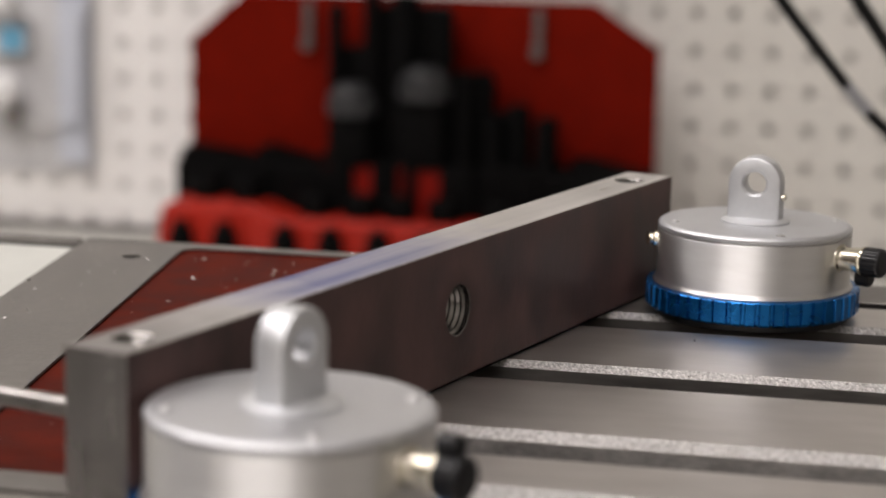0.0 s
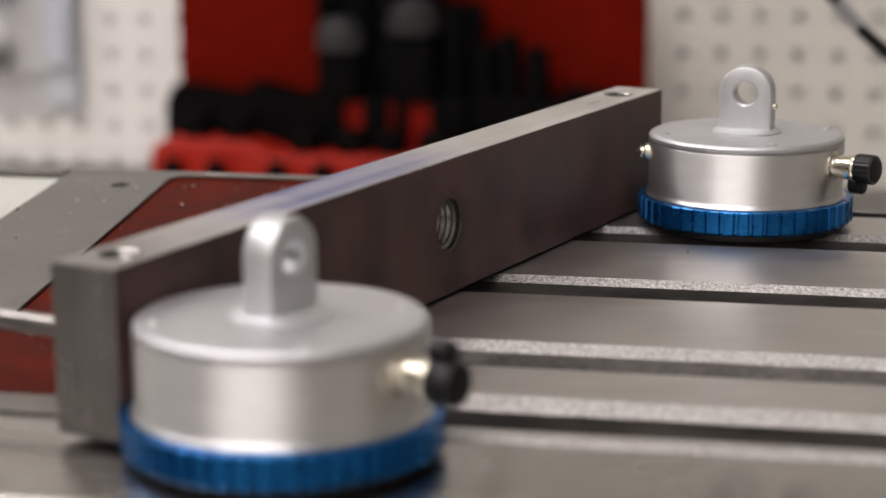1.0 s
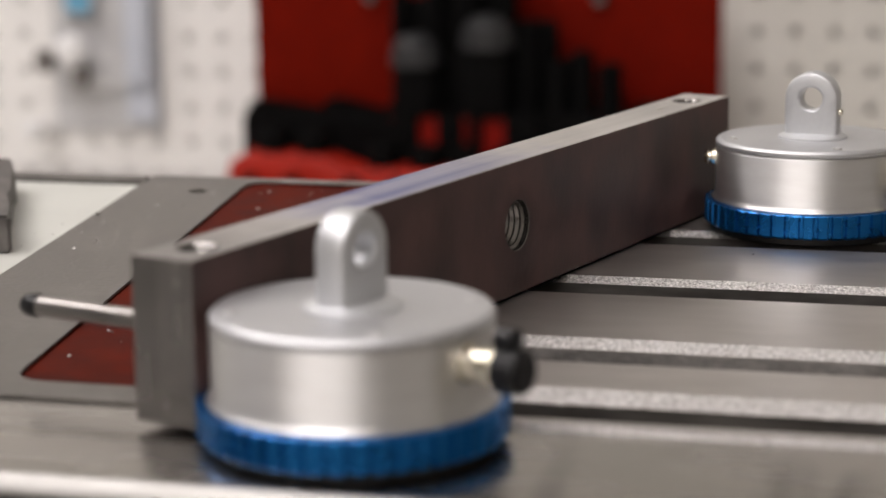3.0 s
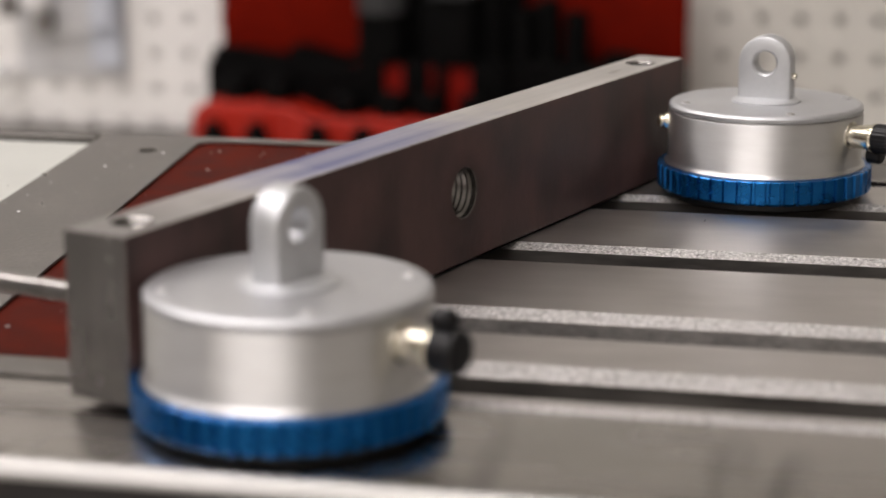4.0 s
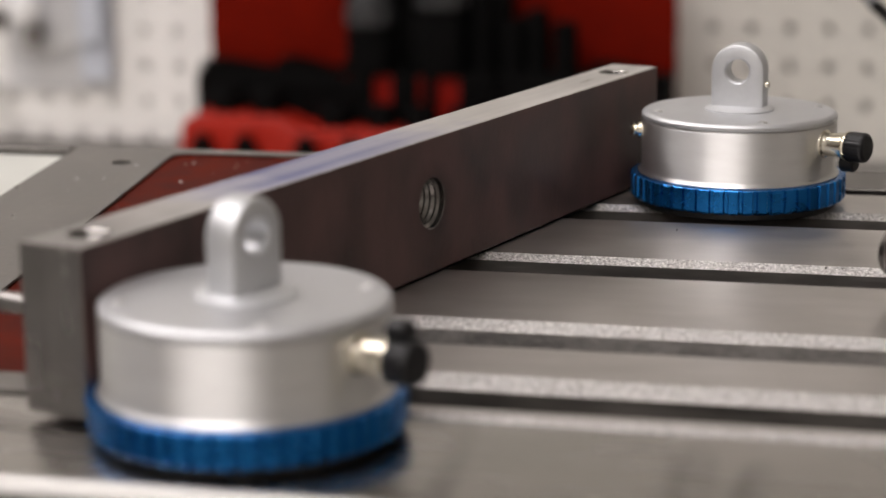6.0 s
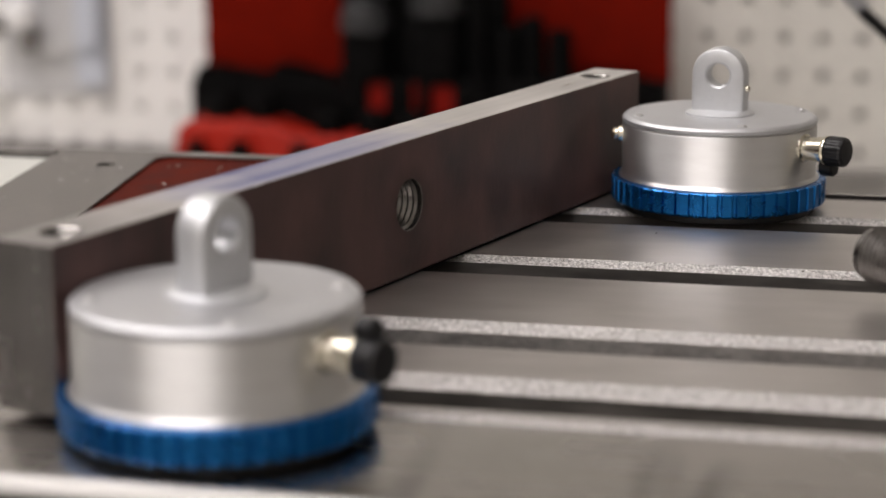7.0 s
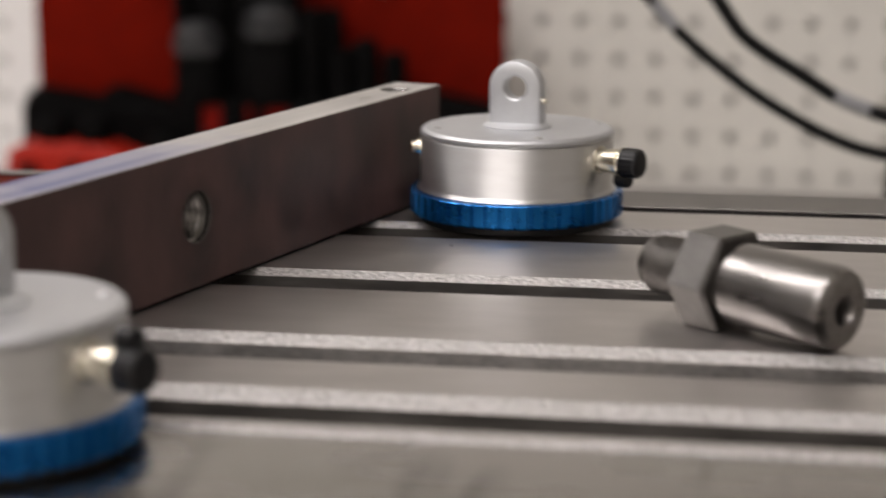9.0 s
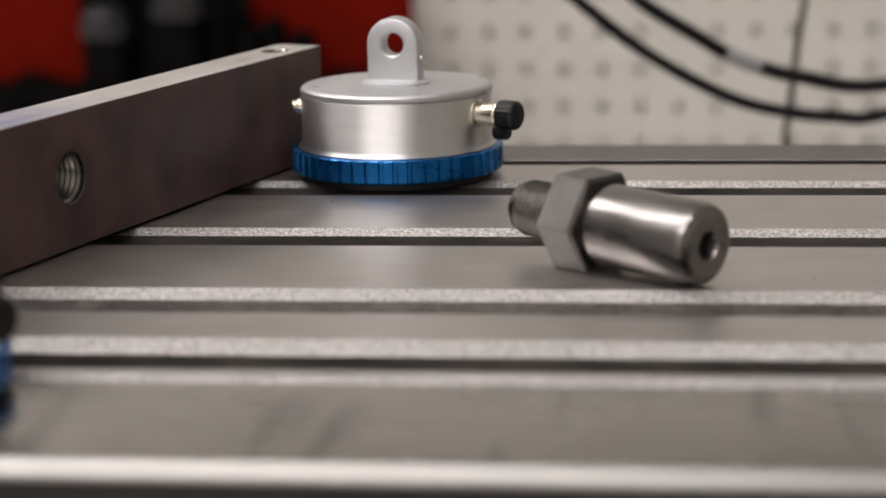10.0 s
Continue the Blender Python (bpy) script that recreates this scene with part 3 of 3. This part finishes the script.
    for v in bm.verts:
        k = round(math.atan2(v.co.y, v.co.x) / (2 * math.pi) * 54) % 3
        if k == 0 and math.hypot(v.co.x, v.co.y) > cap_r - 0.0004:
            v.co.x, v.co.y = v.co.x * 0.975, v.co.y * 0.975
    part("cap", bm, M_BLACK, s, "black plastic cap with grip ribs")
    part("cap_tab", lathe([(0, 0.0064), (0.0017, 0.0064), (0.0020, 0.0067), (0.0020, 0.0094), (0.0016, 0.0099), (0, 0.0100)], 16), M_BLACK, s, "black plastic cap tab", smooth=True, m=pose((cap_r + 0.0010) * math.cos(radians(tab_roll)), (cap_r + 0.0010) * math.sin(radians(tab_roll)), -tab_back))
    part("bleed_screw", lathe([(0, 0), (0.0019, 0), (0.0019, 0.0014), (0.0013, 0.0017), (0.0013, 0.0022), (0.0016, 0.0025), (0.0013, 0.0032), (0, 0.0034)], 20), M_NICKEL, th, "small nickel bleed screw", smooth=True, m=out(bleed_turn, 0.0170))
    return th


puck(pose(0, 0, 0), -99, -26, 20, 0.0022, 20, 184, 0.0034, "silver aluminium puck with blue fluted ring, standing on the slots")
puck(pose(-0.0607, -0.1848, RIM_Z + 0.0001), -20, -24, 180, 0.0, 25.7, 120, 0.0036, "silver aluminium puck with blue fluted ring, on the front ledge")

# ---------------------------------------------------------------- steel bar
BAR_TURN, BL, BW, BH = 73.40, 0.2228, 0.0120, 0.0275


def thread_hole(r, depth, pitch, mouth, n=32, plain=0.0):
    """The inside of a threaded hole along -z: a plain entry, then rings of thread."""
    prof = [(r + mouth, 0.0), (r, -mouth)]
    z = -mouth
    if plain:
        prof.append((r, -plain))
        r, z = r - 0.0006, -plain - 0.0004
        prof.append((r, z))
    while z > -depth:
        prof += [(r + 0.0004, z - pitch * 0.5), (r, z - pitch)]
        z -= pitch
    return lathe(prof, n)


def steel_bar():
    th = empty("steel_bar", pose(-0.0857, -0.1894, 0) @ pose(0, 0, 0, 0, 0, BAR_TURN) @ pose(0, 0, 0.0007), "dark rectangular steel bar with bright ends and threaded holes", "steel bar")
    sx, sz, side_r, top_r = 0.1098, 0.0143, 0.0052, 0.0032
    holes_top = (0.0098, BL - 0.0128)
    e = 0.00012
    bm = bmesh.new()

    def face(outer, holes, put, mat):
        before = set(bm.faces)
        es = []
        for pts in (outer, *holes):
            vs = [bm.verts.new(put(*p)) for p in pts]
            es += [bm.edges.new((vs[i], vs[(i + 1) % len(vs)])) for i in range(len(vs))]
        bmesh.ops.triangle_fill(bm, use_beauty=True, edges=es)
        for f in set(bm.faces) - before:
            f.material_index = mat

    rect = lambda a, b, c, d: [(a, c), (b, c), (b, d), (a, d)]
    face(rect(e, BL - e, e, BH - e), [ring_points(sx, sz, side_r + 0.0001, 32)], lambda p, q: (p, 0, q), 0)
    face(rect(e, BL - e, e, BH - e), [ring_points(sx, sz, side_r + 0.0001, 32), ring_points(0.0155, 0.0122, 0.0024, 24)], lambda p, q: (p, BW, q), 0)
    face(rect(e, BL - e, e, BW - e), [ring_points(h, BW / 2, top_r + 0.0005, 32) for h in holes_top], lambda p, q: (p, q, BH), 1)
    face(rect(e, BL - e, e, BW - e), [], lambda p, q: (p, q, 0), 0)
    face(rect(e, BW - e, e, BH - e), [], lambda p, q: (0, p, q), 2)
    face(rect(e, BW - e, e, BH - e), [], lambda p, q: (BL, p, q), 2)
    # worn bright edges between the faces
    def quad(*ps, mat=2):
        bm.faces.new([bm.verts.new(p) for p in ps]).material_index = mat
    for y0, y1, z0, z1 in ((0, e, BH - e, BH), (BW, BW - e, BH - e, BH), (0, e, e, 0), (BW, BW - e, e, 0)):
        quad((e, y0, z0), (BL - e, y0, z0), (BL - e, y1, z1), (e, y1, z1))
    for x0, x1 in ((0, e), (BL, BL - e)):
        # top end edges take the dark face colour, holding down their lamp glint
        quad((x0, e, BH - e), (x0, BW - e, BH - e), (x1, BW - e, BH), (x1, e, BH), mat=0)
        quad((x0, e, e), (x0, e, BH - e), (x1, 0, BH - e), (x1, 0, e))
        quad((x0, BW - e, e), (x0, BW - e, BH - e), (x1, BW, BH - e), (x1, BW, e))
        quad((x0, e, e), (x0, BW - e, e), (x1, BW - e, 0), (x1, e, 0))
    part("bar_body", bm, [M_BARFACE, M_BARTOP, M_BAREND], th)
    part("threaded_hole", thread_hole(side_r, 0.0122, 0.0013, 0.0001, plain=0.0012), M_THREAD, th, "bright threaded cross hole", smooth=True, m=pose(sx, 0, sz, 90, 0, 0))
    for h in holes_top:
        bm = thread_hole(top_r, 0.0125, 0.0013, 0.0005)
        bm.faces.new([v for v in sorted(bm.verts, key=lambda v: v.co.z)[:32]])
        part("threaded_hole", bm, M_THREAD, th, "bright threaded hole with a chamfered mouth", smooth=True, m=pose(h, BW / 2, BH))
    # added strip, coloured black in place of the shaded gap under the bar
    part("gap_shade_strip", box(0.020, BL - 0.004, 0.0007, BW - 0.0007, -0.0007, 0.0001), M_OXIDE, th, "thin black strip standing in for the shaded gap under the bar")
    # rod with a black tip screwed into the far side
    rod = [(0, -0.004), (0.0018, -0.004), (0.0018, 0.0330), (0, 0.0330)]
    r = part("rod", lathe(rod, 24), M_FITTING, th, "thin bright steel rod", smooth=True, m=pose(0.0155, BW, 0.0122, -90, 0, 0))
    part("rod_tip", lathe([(0, 0.0330), (0.0019, 0.0330), (0.0021, 0.0333), (0.0021, 0.0352), (0.0017, 0.0363), (0.0009, 0.0368), (0, 0.0369)], 20), M_BLACK, r, "black plastic rod tip", smooth=True)
    return th


steel_bar()

# ---------------------------------------------------------------- hex fitting lying on the table
AF, HEX_T, CYL_R, CYL_L, THR_R, THR_L = 0.0180, 0.0086, 0.0078, 0.0245, 0.0055, 0.0120


def fitting():
    dip = math.degrees(math.atan((AF / 2 - CYL_R) / (HEX_T + CYL_L)))
    th = empty("hex_fitting", pose(0.0458, -0.0926, AF / 2, 0, 0, -39.0) @ pose(0, 0, 0, 0, dip, 0), "turned stainless hex fitting lying on the table", "pipe fitting")
    # local x runs along the axis, from the thread side to the plain end
    turn = pose(0, 0, 0, 0, 90, 0)
    rc = AF / 2 / math.cos(math.pi / 6)
    bm = bmesh.new()
    rings = []
    for x, k in ((0.0, 0.93), (0.0006, 1.0), (HEX_T - 0.0006, 1.0), (HEX_T, 0.93)):
        rings.append([bm.verts.new((x, k * rc * math.cos(radians(60 * i)), k * rc * math.sin(radians(60 * i)))) for i in range(6)])
    for a, b in zip(rings, rings[1:]):
        for i in range(6):
            bm.faces.new((a[i], a[(i + 1) % 6], b[(i + 1) % 6], b[i]))
    bm.faces.new(rings[0])
    bm.faces.new(rings[-1])
    bmesh.ops.bevel(bm, geom=[e for e in bm.edges if abs(e.verts[0].co.x - e.verts[1].co.x) > 0.003], offset=0.0003, segments=2, affect="EDGES")
    part("hex", bm, M_HEX, th)
    e = HEX_T + CYL_L
    cyl = [(0.0066, HEX_T - 0.001), (0.0066, HEX_T + 0.0012), (CYL_R, HEX_T + 0.0016), (CYL_R, e - 0.0022), (CYL_R - 0.0006, e - 0.0008), (CYL_R - 0.0018, e - 0.0001), (CYL_R - 0.0024, e), (0.0029, e), (0.0025, e - 0.0008), (0.0022, e - 0.0045), (0, e - 0.0052)]
    part("plain_end", lathe(cyl, 64), M_FITTING, th, smooth=True, m=turn)
    prof, z, p = [(0.0046, 0.0005), (0.0046, -0.0008)], -0.0008, 0.0011
    while z - p > -THR_L + 0.0006:
        prof += [(THR_R, z - p * 0.5), (THR_R - 0.0005, z - p)]
        z -= p
    prof += [(THR_R - 0.0007, -THR_L), (0.0028, -THR_L), (0.0028, -THR_L + 0.006), (0, -THR_L + 0.006)]
    part("thread", lathe(prof, 48), M_MALETHREAD, th, "male thread", smooth=True, m=turn)
    return th


fitting()

# ---------------------------------------------------------------- clamping kit rack on the wall
RY = 0.838
rack = empty("clamping_kit_rack", pose(-0.0021, RY, -0.20), "red steel rack holding black clamping parts", "tool rack")
plate = [(-0.4180, 0.045), (-0.1020, 0.045), (-0.1020, 0.1880), (-0.1450, 0.2170), (-0.3800, 0.2170), (-0.4180, 0.1845)]
part("back_plate", prism(plate, "y", 0.0, 0.004, 0.0012), M_RACKRED, rack, "red powder-coated back plate")
part("upper_shelf", prism([(-0.418, 0.066), (-0.316, 0.066), (-0.316, 0.108), (-0.418, 0.108)], "y", -0.034, -0.001, 0.002), M_OXIDE, rack, "black upper step of the rack")
part("upper_shelf", prism([(-0.216, 0.066), (-0.102, 0.066), (-0.102, 0.110), (-0.216, 0.110)], "y", -0.034, -0.001, 0.002), M_OXIDE, rack, "black upper step of the rack")
part("middle_shelf", prism([(-0.3155, 0.066), (-0.2165, 0.066), (-0.2165, 0.108), (-0.3155, 0.108)], "y", -0.034, -0.001, 0.002), M_RACKMID, rack, "deep red middle step of the rack")
for x, w in ((-0.306, 0.017), (-0.276, 0.016), (-0.259, 0.008), (-0.228, 0.022)):
    th = empty("clamp_bar", pose(x, RY - 0.0375, -0.122), "black flat clamp bar standing in the rack", "clamp", "clamp bars in the rack")
    part("bar_strip", box(-w / 2, w / 2, -0.003, 0.003, 0, 0.034, 0.001), M_OXIDE, th)
for x, w, z1 in ((-0.303, 0.032, 0.076), (-0.262, 0.046, 0.104), (-0.223, 0.028, 0.062), (-0.196, 0.022, 0.038)):
    th = empty("clamp_block", pose(x, RY - 0.014, -0.0915), "wide black clamp block standing in the rack", "clamp", "clamp blocks in the rack")
    part("block", box(-w / 2, w / 2, -0.008, 0.008, 0, z1, 0.004, 3), M_OXIDE, th, smooth=True)
tray = [(-0.420, 0.0405), (-0.081, 0.0405), (-0.087, 0.070), (-0.100, 0.077), (-0.334, 0.0775), (-0.352, 0.0850), (-0.406, 0.0858), (-0.415, 0.081)]
part("tray", prism(tray, "y", -0.072, -0.036, 0.003), M_TRAYRED, rack, "bright red tray with round pockets")


def rounded_post(name, x, y, z, w, d, h, mat, top, label, cat, group):
    th = empty(name, pose(x, y, z), label, cat, group)
    part("shank", box(-w / 2, w / 2, -d / 2, d / 2, 0, h, min(w, d) * 0.2), mat, th, smooth=True)
    if top:
        part("cap_nut", lathe([(0, h - 0.001), (w * 0.62, h - 0.001), (w * 0.66, h + 0.004), (w * 0.6, h + w * 0.5), (w * 0.35, h + w * 0.75), (0, h + w * 0.8)], 24), M_NUTTOP, th, "worn grey flange nut", smooth=True)
    return th


GZ = -0.092
for x, w, h, top in ((-0.300, 0.026, 0.034, True), (-0.252, 0.027, 0.046, True)):
    rounded_post("flange_nut_stack", x, RY - 0.030, GZ, w, 0.022, h, M_OXIDE, top, "black stacked flange nuts with worn grey top", "nut", "flange nuts in the rack")
for x, z0, w, h in ((-0.312, -0.091, 0.011, 0.104), (-0.288, -0.091, 0.012, 0.125), (-0.266, -0.091, 0.018, 0.112), (-0.240, -0.091, 0.012, 0.104), (-0.226, -0.091, 0.016, 0.062), (-0.206, -0.091, 0.016, 0.036), (-0.190, -0.091, 0.014, 0.044), (-0.172, -0.091, 0.016, 0.036)):
    th = empty("threaded_stud", pose(x, RY - 0.026, z0), "black oxide clamping stud standing in the rack", "stud", "studs in the rack")
    prof, z = [(0, 0)], 0.0
    while z < h:
        prof += [(w / 2, z), (w / 2 - 0.0006, z + 0.001)]
        z += 0.002
    prof.append((0, h))
    part("stud_body", lathe(prof, 16), M_OXIDE, th, smooth=True)
for i, (x, w, h) in enumerate(((-0.392, 0.050, 0.006), (-0.345, 0.038, 0.008), (-0.304, 0.034, 0.006), (-0.130, 0.050, 0.009))):
    th = empty("step_block", pose(x, RY - 0.018, -0.0915), "black serrated step block lying in the rack", "step block", "step blocks in the rack")
    steps = [(-w / 2, 0), (w / 2, 0)]
    for k in range(6):
        steps += [(w / 2 - k * w / 7, (k + 1) * h / 6), (w / 2 - (k + 1) * w / 7, (k + 1) * h / 6)]
    steps.append((-w / 2, h))
    part("block_body", prism(steps, "y", -0.012, 0.012), M_OXIDE, th)
for x in (-0.392, -0.364, -0.318, -0.288, -0.262, -0.233, -0.198, -0.163, -0.128):
    th = empty("tee_nut", pose(x, RY - 0.054, -0.1143 if x < -0.35 else -0.1225), "black oxide nut standing in the red tray", "nut", "nuts in the tray")
    part("nut_body", lathe([(0.004, 0), (0.0105, 0), (0.011, 0.002), (0.011, 0.012), (0.008, 0.015), (0.004, 0.015)], 6, closed=True), M_OXIDE, th)
for x in (-0.399, -0.370, -0.330, -0.300, -0.269, -0.238, -0.207, -0.176, -0.145):
    th = empty("tee_bolt", pose(x, RY - 0.084, BENCH_Z), "black tee bolt standing before the red tray", "bolt", "bolts before the tray")
    part("bolt_head", lathe([(0, 0), (0.0080, 0), (0.0085, 0.002), (0.0085, 0.028), (0.0070, 0.032), (0, 0.033)], 12), M_OXIDE, th, smooth=True)
    part("bolt_shank", lathe([(0, 0.0325), (0.0050, 0.0325), (0.0050, 0.036), (0.0040, 0.037), (0, 0.037)], 16), M_OXIDE, th, smooth=True)
for x, w, h in ((-0.385, 0.055, 0.026), (-0.325, 0.05, 0.028), (-0.190, 0.03, 0.034), (-0.150, 0.036, 0.030)):
    th = empty("strap_clamp", pose(x, RY - 0.0345, -0.122), "black strap clamp standing on edge in the rack", "clamp", "strap clamps in the rack")
    part("strap", box(-w / 2, w / 2, -0.0012, 0.011, 0, h, 0.002), M_OXIDE, th)
for x in (-0.3374, -0.1829):
    th = empty("hanging_hook", pose(x, RY - 0.005, -0.012), "small zinc hook fixed to the red plate", "hook", "hooks on the rack")
    part("hook_plate", box(-0.003, 0.003, -0.001, 0.004, -0.004, 0.024, 0.0008), M_HOOK, th)
    part("hook_head", lathe([(0, 0), (0.0045, 0), (0.005, 0.001), (0.004, 0.003), (0, 0.0035)], 16), M_HOOK, th, smooth=True, m=pose(0, -0.001, -0.004, 90, 0, 0))

# ---------------------------------------------------------------- cables hanging between table and pegboard
CY = 0.27
c = empty("power_cable", pose(0, 0, 0), "thick black cable with a grey sleeve, hanging behind the table", "cable", "cables behind the table")
P1 = [(-0.215, CY, 0.42), (-0.140, CY, 0.275), (-0.085, CY, 0.180), (-0.045, CY, 0.114), (-0.020, CY, 0.0755), (-0.006, CY, 0.0565), (0.006, CY, 0.0418), (0.018, CY, 0.0273), (0.030, CY, 0.0146), (0.0553, CY, -0.0051), (0.0834, CY, -0.0205), (0.1042, CY, -0.0265), (0.1246, CY, -0.0285), (0.141, CY, -0.0275), (0.20, CY, -0.010), (0.27, CY, 0.050), (0.36, CY, 0.20)]
tube("cable_run", P1, 0.0023, M_CABLE, c)
tube("sleeve", [(0.0180, CY, 0.0273), (0.0220, CY, 0.0229), (0.0262, CY, 0.0184)], 0.0025, M_CABLETAG, c, label="grey sleeve on the cable")
c = empty("power_cable", pose(0, 0, 0), "thick black cable with a grey sleeve, hanging behind the table", "cable", "cables behind the table")
P2 = [(-0.180, CY, 0.42), (-0.105, CY, 0.275), (-0.055, CY, 0.180), (-0.015, CY, 0.110), (0.006, CY, 0.0775), (0.021, CY, 0.0572), (0.031, CY, 0.0430), (0.042, CY, 0.0273), (0.0522, CY, 0.0144), (0.0737, CY, 0.0008), (0.0834, CY, -0.0051), (0.0958, CY, -0.0101), (0.1102, CY, -0.0138), (0.1407, CY, -0.0168), (0.20, CY, 0.000), (0.27, CY, 0.060), (0.36, CY, 0.21)]
tube("cable_run", P2, 0.0026, M_CABLE, c)
tube("sleeve", [(0.0838, CY, -0.0053), (0.0900, CY, -0.0080), (0.0962, CY, -0.0102)], 0.0028, M_CABLETAG, c, label="grey sleeve on the cable")
c = empty("thin_cord", pose(0, 0, 0), "thin grey cord hanging behind the table", "cord")
tube("cord_run", [(0.150, 0.33, 0.40), (0.133, 0.33, 0.17), (0.1185, 0.33, 0.040), (0.1150, 0.33, 0.008), (0.1130, 0.33, -0.005), (0.1110, 0.33, -0.023), (0.1080, 0.33, -0.049), (0.103, 0.33, -0.10), (0.098, 0.33, -0.158)], 0.0014, M_CORD, c)

# ---------------------------------------------------------------- blister packs hanging on the left of the board
def blister(x, z, w, h, mat, tag, lift=0.0):
    th = empty("blister_pack", pose(x, WALL_Y - 0.012 - lift, z), "clear blister pack of bright hardware hanging on the pegboard", "blister pack", "packs on the pegboard")
    part("card", box(-w / 2, w / 2, 0.006, 0.008, -h, 0, 0.0005), mat, th)
    part("bubble", box(-w * 0.4, w * 0.4, -0.001, 0.0055, -h * 0.8, -h * 0.2, 0.002, 3), mat, th, smooth=True)
    if tag:
        part("tag", box(-w * 0.3, w * 0.3, -0.0035, -0.0012, -h * 0.7, -h * 0.1, 0.0005), M_TAG, th, "pale blue printed tag")


blister(-0.549, 0.030, 0.082, 0.150, M_BLISTER, False)
blister(-0.521, 0.024, 0.022, 0.135, M_BLUEGREY, False, 0.007)
blister(-0.563, -0.012, 0.030, 0.030, M_BLISTER, True, 0.007)
# shiny metal knobs; their bright reflection is put into a white colour
for x, z, rr in ((-0.566, -0.059, 0.011), (-0.566, 0.004, 0.010), (-0.597, -0.117, 0.008)):
    th = empty("bright_knob", pose(x, WALL_Y - 0.026, z), "shiny round metal knob on the pegboard, its shine coloured white", "knob", "knobs on the pegboard")
    part("knob_head", lathe([(0, 0.014), (rr * 0.55, 0.013), (rr, 0.008), (rr * 1.08, 0.002), (rr * 0.7, -0.003), (0.004, -0.005), (0.004, -0.0235), (0, -0.0235)], 24), M_KNOB, th, smooth=True, m=pose(0, 0, 0, 90, 0, 0))
# small dark grey lumps beside the knobs
for x, z, w in ((-0.588, -0.067, 0.013), (-0.561, -0.078, 0.012), (-0.584, 0.000, 0.011)):
    th = empty("dark_lump", pose(x, WALL_Y - 0.026, z), "small dark grey lump hanging on the pegboard", "bracket", "brackets on the pegboard")
    part("lump_body", box(-w / 2, w / 2, -0.005, 0.005, -0.008, 0.008, 0.002), M_CASTDARK, th)
    part("lump_peg", box(-0.002, 0.002, 0.0052, 0.0235, -0.002, 0.002), M_CASTDARK, th)

# pale cabinet beyond the table end, with a grey strip along its back edge and a rough casting on it
PALE_Z = -0.0030
cab = empty("side_cabinet", pose(0, 0, 0), "pale painted cabinet top beside the milling table", "cabinet")
part("cabinet_top", prism([(-0.62, -0.21), (-0.1640, -0.21), (-0.1640, -0.150), (-0.1865, 0.0435), (-0.62, 0.0435)], "z", PALE_Z - 0.03, PALE_Z), M_PALE, cab)
part("cabinet_body", box(-0.60, -0.21, -0.20, 0.035, ZF, PALE_Z - 0.031), M_PALE, cab)
part("back_strip", box(-0.62, -0.1862, 0.0440, 0.0480, PALE_Z - 0.03, -0.0008, 0.0006), M_CAST, cab, "grey metal strip along the back edge")
rnd = random.Random(11)
side = [(-0.2190 + 0.036 * k / 9 + rnd.uniform(-0.0012, 0.0012), 0.029 - 0.080 * k / 9) for k in range(10)]
bm = prism(side + [(-0.30, -0.075), (-0.31, 0.020)], "z", PALE_Z, 0.0062)
bmesh.ops.bevel(bm, geom=list(bm.edges), offset=0.0008, segments=2, affect="EDGES")
hs = empty("casting_block", pose(0, 0, 0), "rough grey cast iron block with a chipped edge", "casting")
part("block_body", bm, M_CASTROUGH, hs, smooth=True)

# ---------------------------------------------------------------- swarf
def chips(name, spots, label, seed, size):
    rnd = random.Random(seed)
    bm = bmesh.new()
    for x0, x1, y0, y1, z, count in spots:
        for _ in range(count):
            p = Vector((rnd.uniform(x0, x1), rnd.uniform(y0, y1), z))
            s = size * rnd.uniform(0.4, 1.3)
            a = rnd.uniform(0, 6.28)
            u, v = Vector((math.cos(a), math.sin(a), 0)) * s, Vector((-math.sin(a), math.cos(a), 0)) * s * 0.35
            q = [bm.verts.new(p - u), bm.verts.new(p + v), bm.verts.new(p + u + Vector((0, 0, s * 0.5))), bm.verts.new(p - v)]
            t = bm.verts.new(p + Vector((0, 0, s * 0.6)))
            for i in range(4):
                bm.faces.new((q[i], q[(i + 1) % 4], t))
            bm.faces.new(q)
    return tagged(part(name, bm, M_CHIP), label, "metal chips", kind="stuff")


# chips along the pocket's far edge stand in for its pale worn edge
chips("metal_chips", [(-0.182, -0.158, -0.06, 0.035, -0.0003, 34), (-0.15, -0.09, -0.15, 0.035, -0.0011, 80), (-0.150, -0.085, 0.0415, 0.0445, -0.0003, 46), (-0.05, 0.35, -0.145, 0.01, 0.0001, 7), (0.02, 0.3, 0.015, 0.022, -0.0069, 8)], "tiny bright steel chips scattered on the table", 5, 0.0005)
chips("metal_chips", [(-0.178, -0.160, -0.03, 0.038, -0.0003, 6), (-0.150, -0.10, 0.010, 0.038, -0.0011, 8)], "curled bright steel chips on the table end", 8, 0.0007)
